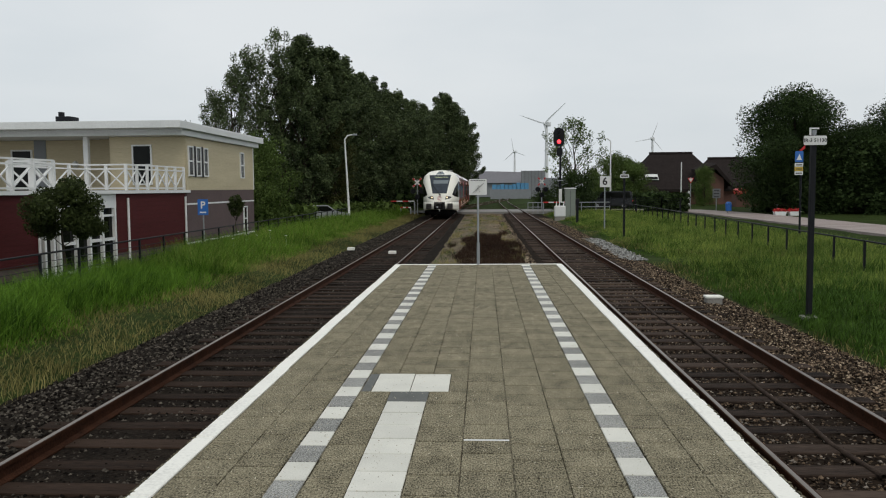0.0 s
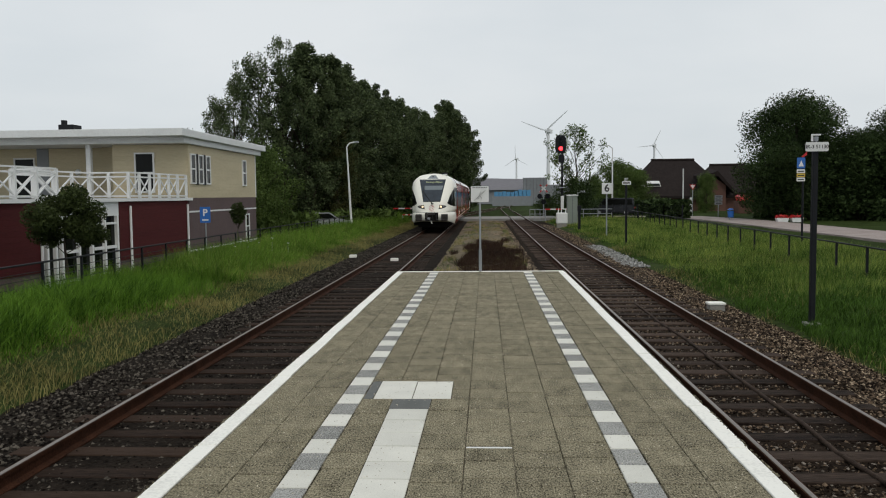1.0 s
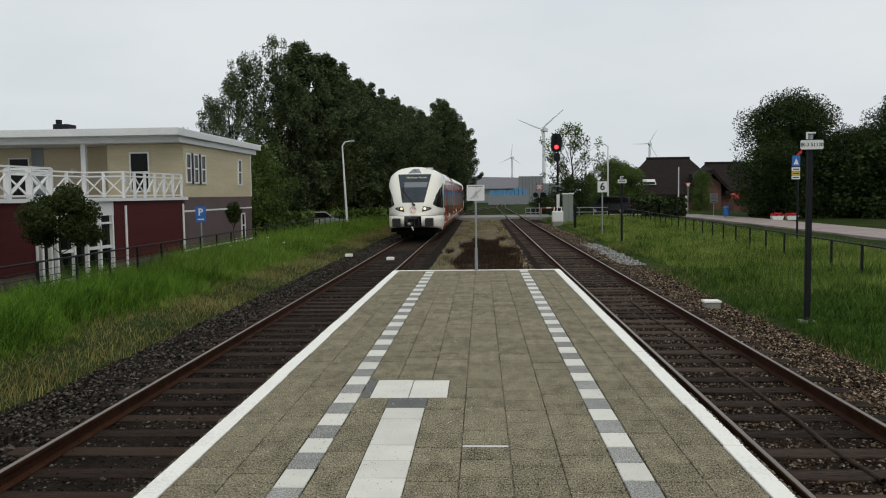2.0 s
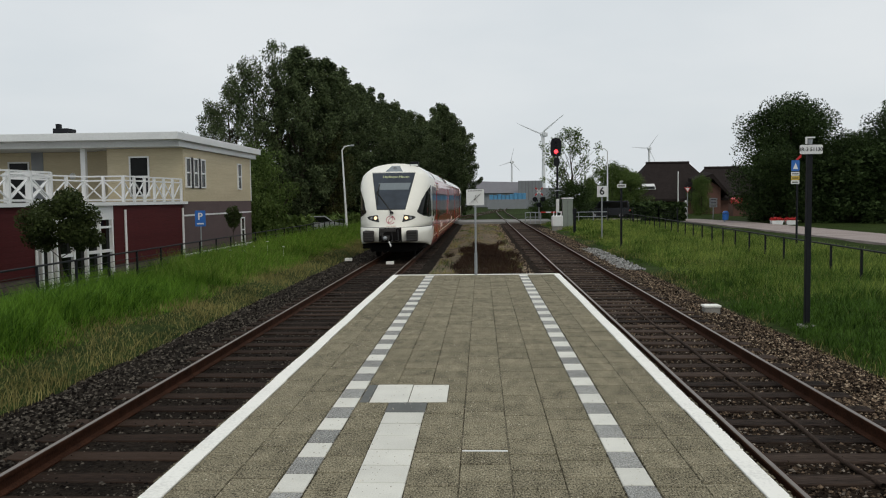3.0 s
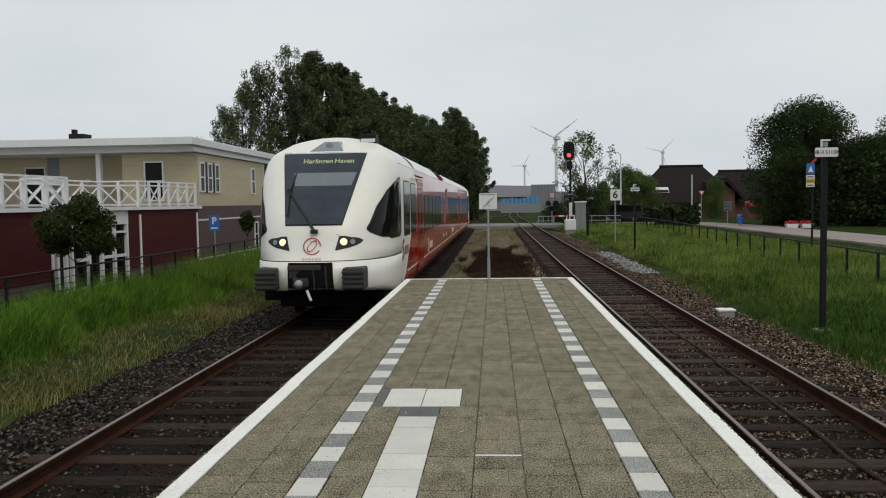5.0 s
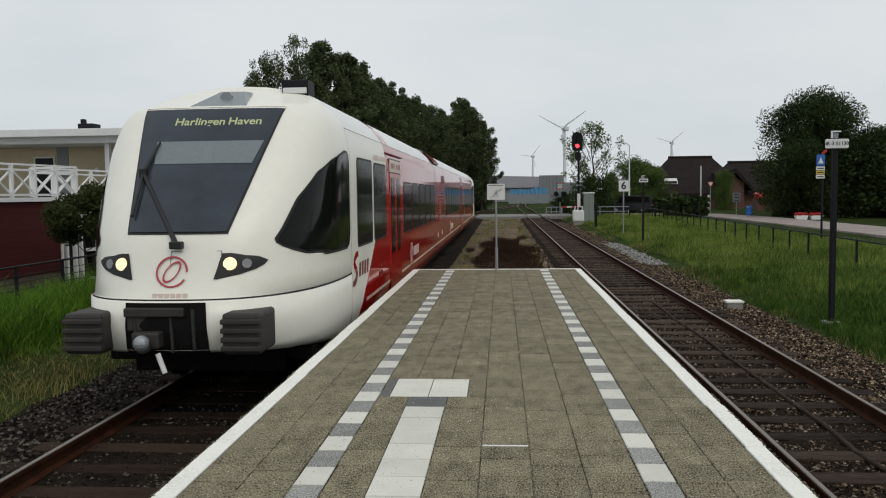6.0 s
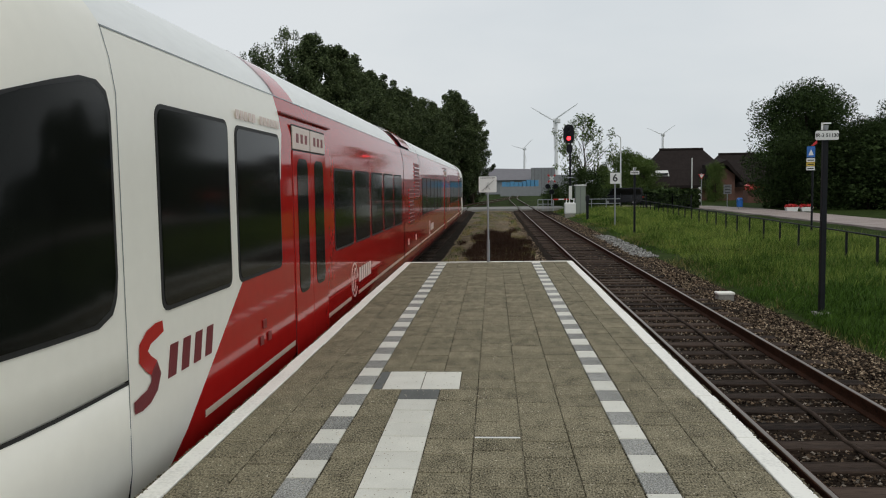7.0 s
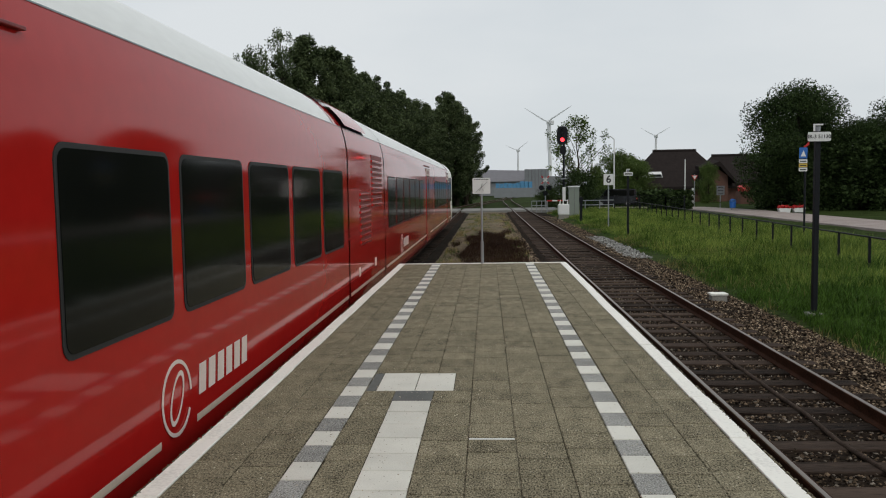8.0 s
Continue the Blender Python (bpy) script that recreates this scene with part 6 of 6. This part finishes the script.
hedge(-17.8, 58, -9.2, 77, -1.3, 1.35, 1.0, 7000, "clipped green hedge along the car park", "leaf_mid", 3)
hedge(12.5, 96, 23.0, 101, -1.0, 1.6, 1.2, 3500, "dark clipped hedge before the farmhouse", "leaf_deep", 4)
hedge(16.2, 80, 20.0, 81, -1.0, 1.6, 1.0, 2600, "dark clipped hedge behind the wire fence", "leaf_deep", 15)
hedge(26.5, 80, 36, 83, -1.0, 1.5, 1.2, 3500, "dark hedge beside the garden", "leaf_deep", 5)
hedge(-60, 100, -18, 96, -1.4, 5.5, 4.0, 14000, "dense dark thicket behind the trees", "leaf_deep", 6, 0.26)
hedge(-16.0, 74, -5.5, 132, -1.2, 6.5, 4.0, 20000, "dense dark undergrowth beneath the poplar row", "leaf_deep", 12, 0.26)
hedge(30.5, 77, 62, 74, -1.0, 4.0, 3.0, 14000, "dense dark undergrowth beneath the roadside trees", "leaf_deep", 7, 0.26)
hedge(40, 128, 120, 120, -1.0, 6.5, 4.0, 9000, "distant dark tree belt", "leaf_deep", 8, 0.26)
hedge(14.5, 118, 22.5, 122, -1.0, 3.5, 3.0, 3000, "bushes beside the farmhouse", "leaf_deep", 9)
tree(SPARSE, 9.4, 85, -1.0, "thin-leaved tree with an open crown", s=1.2, turn=10)
tree(SHRUB, 9.3, 84, -1.0, "ivy-clad dark bush round a trunk", "bush", s=1.35, turn=50, name="bush")
tree(SHRUB, 6.9, 92, -1.0, "round dark shrub beside the crossing", "bush", s=0.8, turn=80, name="bush")
tree(LIME, 14.0, 104, -1.0, "small conical green tree", s=0.7, turn=10, wide=0.55)
for x, y, s in ((18.0, 112, 1.0), (20.8, 113, 0.85), (23.0, 130, 1.0)):
    tree(LIME, x, y, -1.0, "rounded green garden tree near the farmhouse", s=s, turn=x * 30, group="garden trees")
tree(LIME, 28.3, 105, -1.0, "small tree before the farmhouse wall", s=0.72, turn=200, wide=0.7)
for x, y, s, w in ((33, 73, 1.3, 1.4), (36.5, 72, 1.5, 1.4), (41, 71, 1.4, 1.5), (29.5, 75, 1.1, 1.3)):
    tree(SHRUB, x, y, -1.0, "large dark roadside shrub", "bush", s=s * 1.5, turn=x * 50, name="bush", group="roadside shrubs", wide=w)
tree(YOUNG, -12.9, 24.0, -1.35, "small dark maroon-green round-crowned tree before the building", turn=60)
tree(SAPLING, -10.3, 33.0, -1.1, "very small young tree by the fence", turn=160)


def umbels(x, y, n, seed):
    g = np.random.RandomState(seed)
    vs, fs = [], []
    for i in range(n):
        cx, cy = x + g.normal(0, 0.7), y + g.normal(0, 1.0)
        cz = -1.0 + g.uniform(0.55, 0.95)
        k = len(vs)
        ring = [(cx + 0.05 * math.cos(a), cy + 0.05 * math.sin(a), cz + 0.02 * math.sin(3 * a)) for a in np.linspace(0, 5.5, 7)]
        vs += ring + [(cx - 0.008, cy, -1.0), (cx + 0.008, cy, -1.0), (cx, cy, cz)]
        fs += [tuple(range(k, k + 7)), (k + 7, k + 8, k + 9)]
    tagged(raw("wild_flowers", vs, fs, "flower_white"), "white umbel wild flowers in the grass", "flowers", kind="stuff")


umbels(-9.6, 33.0, 8, 3)


# ---- pieces of the tracks and the platform ----
def sleepers():
    bm = boxed(-1.3, 1.3, -0.13, 0.13, -0.30, -0.165, 0.012)
    brown = mesh_of(bm, "sleeper")
    dark = mesh_of(boxed(-1.3, 1.3, -0.13, 0.13, -0.30, -0.165, 0.012), "sleeper_dark")
    r = random.Random(5)
    for track, cx, lift in ((TRACKS[0], LX, 0.008), (TRACKS[1], RX, 0.012)):
        y = 1.0 - 0.62 * 15
        while y < 81:
            piece("sleeper", dark if cx > 0 else brown, track, pose(cx + r.uniform(-0.03, 0.03), y, RAIL + lift + r.uniform(-0.008, 0.006), 0, r.uniform(-0.4, 0.4), r.uniform(-0.8, 0.8)))
            y += 0.62


sleepers()


def paving():
    r = random.Random(9)
    gap, cross_gap = 0.006, 0.011
    kinds = {}

    def slab(w, d, mat):
        key = (round(w, 3), round(d, 3), mat)
        if key not in kinds:
            w2, d2 = w / 2 - gap / 2, d / 2 - cross_gap / 2
            vs, fs = [], []
            for z, k in ((-0.05, 0), (-0.004, 0), (0.0, 0.003)):
                vs += [(-w2 + k, -d2 + k, z), (w2 - k, -d2 + k, z), (w2 - k, d2 - k, z), (-w2 + k, d2 - k, z)]
            for a in (0, 4):
                fs += [(a + i, a + (i + 1) % 4, a + 4 + (i + 1) % 4, a + 4 + i) for i in range(4)]
            fs.append((8, 9, 10, 11))
            me = bpy.data.meshes.new("paver")
            me.from_pydata(vs, [], fs)
            me.materials.append(M[mat])
            kinds[key] = me
        return kinds[key]

    far_v, far_f = [], []

    def lay(name, x0, x1, y0, y1, mat):
        near = 3.2 < y0 < 12.0
        z = r.uniform(-0.0015, 0.001)
        m = pose((x0 + x1) / 2, (y0 + y1) / 2, z, r.uniform(-0.25, 0.25), r.uniform(-0.25, 0.25), r.uniform(-0.3, 0.3))
        me = slab(x1 - x0, y1 - y0, mat)
        if mat != "tile" or near:
            piece(name, me, platform, m)
            return
        b = len(far_v)
        far_v.extend([tuple(m @ v.co) for v in me.vertices])
        far_f.extend([tuple(b + i for i in p.vertices) for p in me.polygons])

    T = 0.30
    # white kerb stones along both sides and across the end
    y = -8.98
    while y < PEND - 0.2:
        y1 = min(y + 1.0, PEND - 0.12)
        for x0, x1 in ((PL, PL + 0.13), (PR - 0.13, PR)):
            me = slab(x1 - x0, y1 - y, "line_white")
            piece("kerb_stone", me, platform, pose((x0 + x1) / 2 + r.uniform(-0.004, 0.004), (y + y1) / 2, r.uniform(0.004, 0.008), 0, 0, r.uniform(-0.15, 0.15)))
        y = y1
    x = PL
    while x < PR - 0.01:
        x1 = min(x + 0.5, PR)
        piece("kerb_stone", slab(x1 - x, 0.12, "line_white"), platform, pose((x + x1) / 2, PEND - 0.06, 0.006))
        x = x1
    # rows of pavers: columns between the two dashed lines, and outside them
    cols = [(-0.985, -0.74), (-0.74, -0.44), (-0.44, -0.14), (-0.14, 0.16), (0.16, 0.46), (0.46, 0.765)]
    outer = [(PL + 0.135, -1.46), (-1.46, -1.175), (0.955, 1.22), (1.22, PR - 0.135)]
    for k, (x0, x1) in enumerate(cols + outer):
        y = -8.9 + (0.15 if k % 2 else 0.0) + 0.04 * (k % 3)
        while y < PEND - 0.125:
            y1 = min(y + T, PEND - 0.125)
            strip = k == 1 and y < 5.9
            a, b = y, y1
            if x0 > -0.99 and x1 < -0.1:
                # cut to fit round the cross head
                if a < 5.93:
                    b = min(b, 5.93)
                elif b > 6.83:
                    a = max(a, 6.83)
                else:
                    b = a
            if not strip and b - a > 0.03:
                lay("paver", x0, x1, a, b, "tile")
            y = y1
    # the guiding strip and its cross head
    y = 5.93
    while y > -4:
        lay("guide_paver", -0.74, -0.44, y - T, y, "tile_white")
        y -= T
    for x0 in (-0.905, -0.595):
        lay("guide_paver", x0, x0 + 0.31, 6.23, 6.83, "tile_white")
    lay("guide_paver", -0.745, -0.435, 5.93, 6.23, "tile_dark")
    lay("guide_paver", -0.985, -0.905, 6.23, 6.83, "tile_dark")
    lay("guide_paver", -0.985, -0.745, 5.93, 6.23, "tile")
    lay("guide_paver", -0.435, -0.14, 5.93, 6.23, "tile")
    lay("guide_paver", -0.285, -0.14, 6.23, 6.53, "tile")
    lay("guide_paver", -0.285, -0.14, 6.53, 6.83, "tile")
    # the dashed lines
    for x0, x1, ph in ((-1.17, -0.99, 4.88), (0.77, 0.95, 5.00)):
        y, white = ph - 0.6 * 23, True
        while y < PEND - 0.15:
            lay("dash_paver", x0, x1, y, min(y + T, PEND - 0.125), "tile_white" if white else "tile_grey")
            y, white = y + T, not white
    # pale sand in the long joints
    for x in (-0.44, -0.14, 0.16, 0.46, 1.22, -1.46):
        part("sand_joint", boxed(x - 0.002, x + 0.002, -8.9, PEND - 0.13, -0.03, -0.003), "joint_sand", platform)
    rest = raw("paver_field", far_v, far_f, "tile_far", platform)
    tagged(rest, kind="stuff")


paving()
stones("kerb_chips", 900, PL - 0.004, PL + 0.006, 3.5, PEND, lambda x: 0.001, 0.012, "joint", "worn chips along the white kerb", 41, 1.2)
stones("kerb_chips", 900, PR - 0.006, PR + 0.004, 3.5, PEND, lambda x: 0.001, 0.012, "joint", "worn chips along the white kerb", 42, 1.2)
stones("grit", 8500, -1.7, 1.45, 3.0, 13, lambda x: -0.001, 0.0046, "grit", "pale grit scattered over the platform pavers", 31, 1.3)


def motions():
    walk(TRAIN, [(t, pose(-3.60, y, RAIL)) for t, y in TRAIN_ROWS])
    for rotor, rows in ROTORS:
        walk(rotor, rows)


motions()
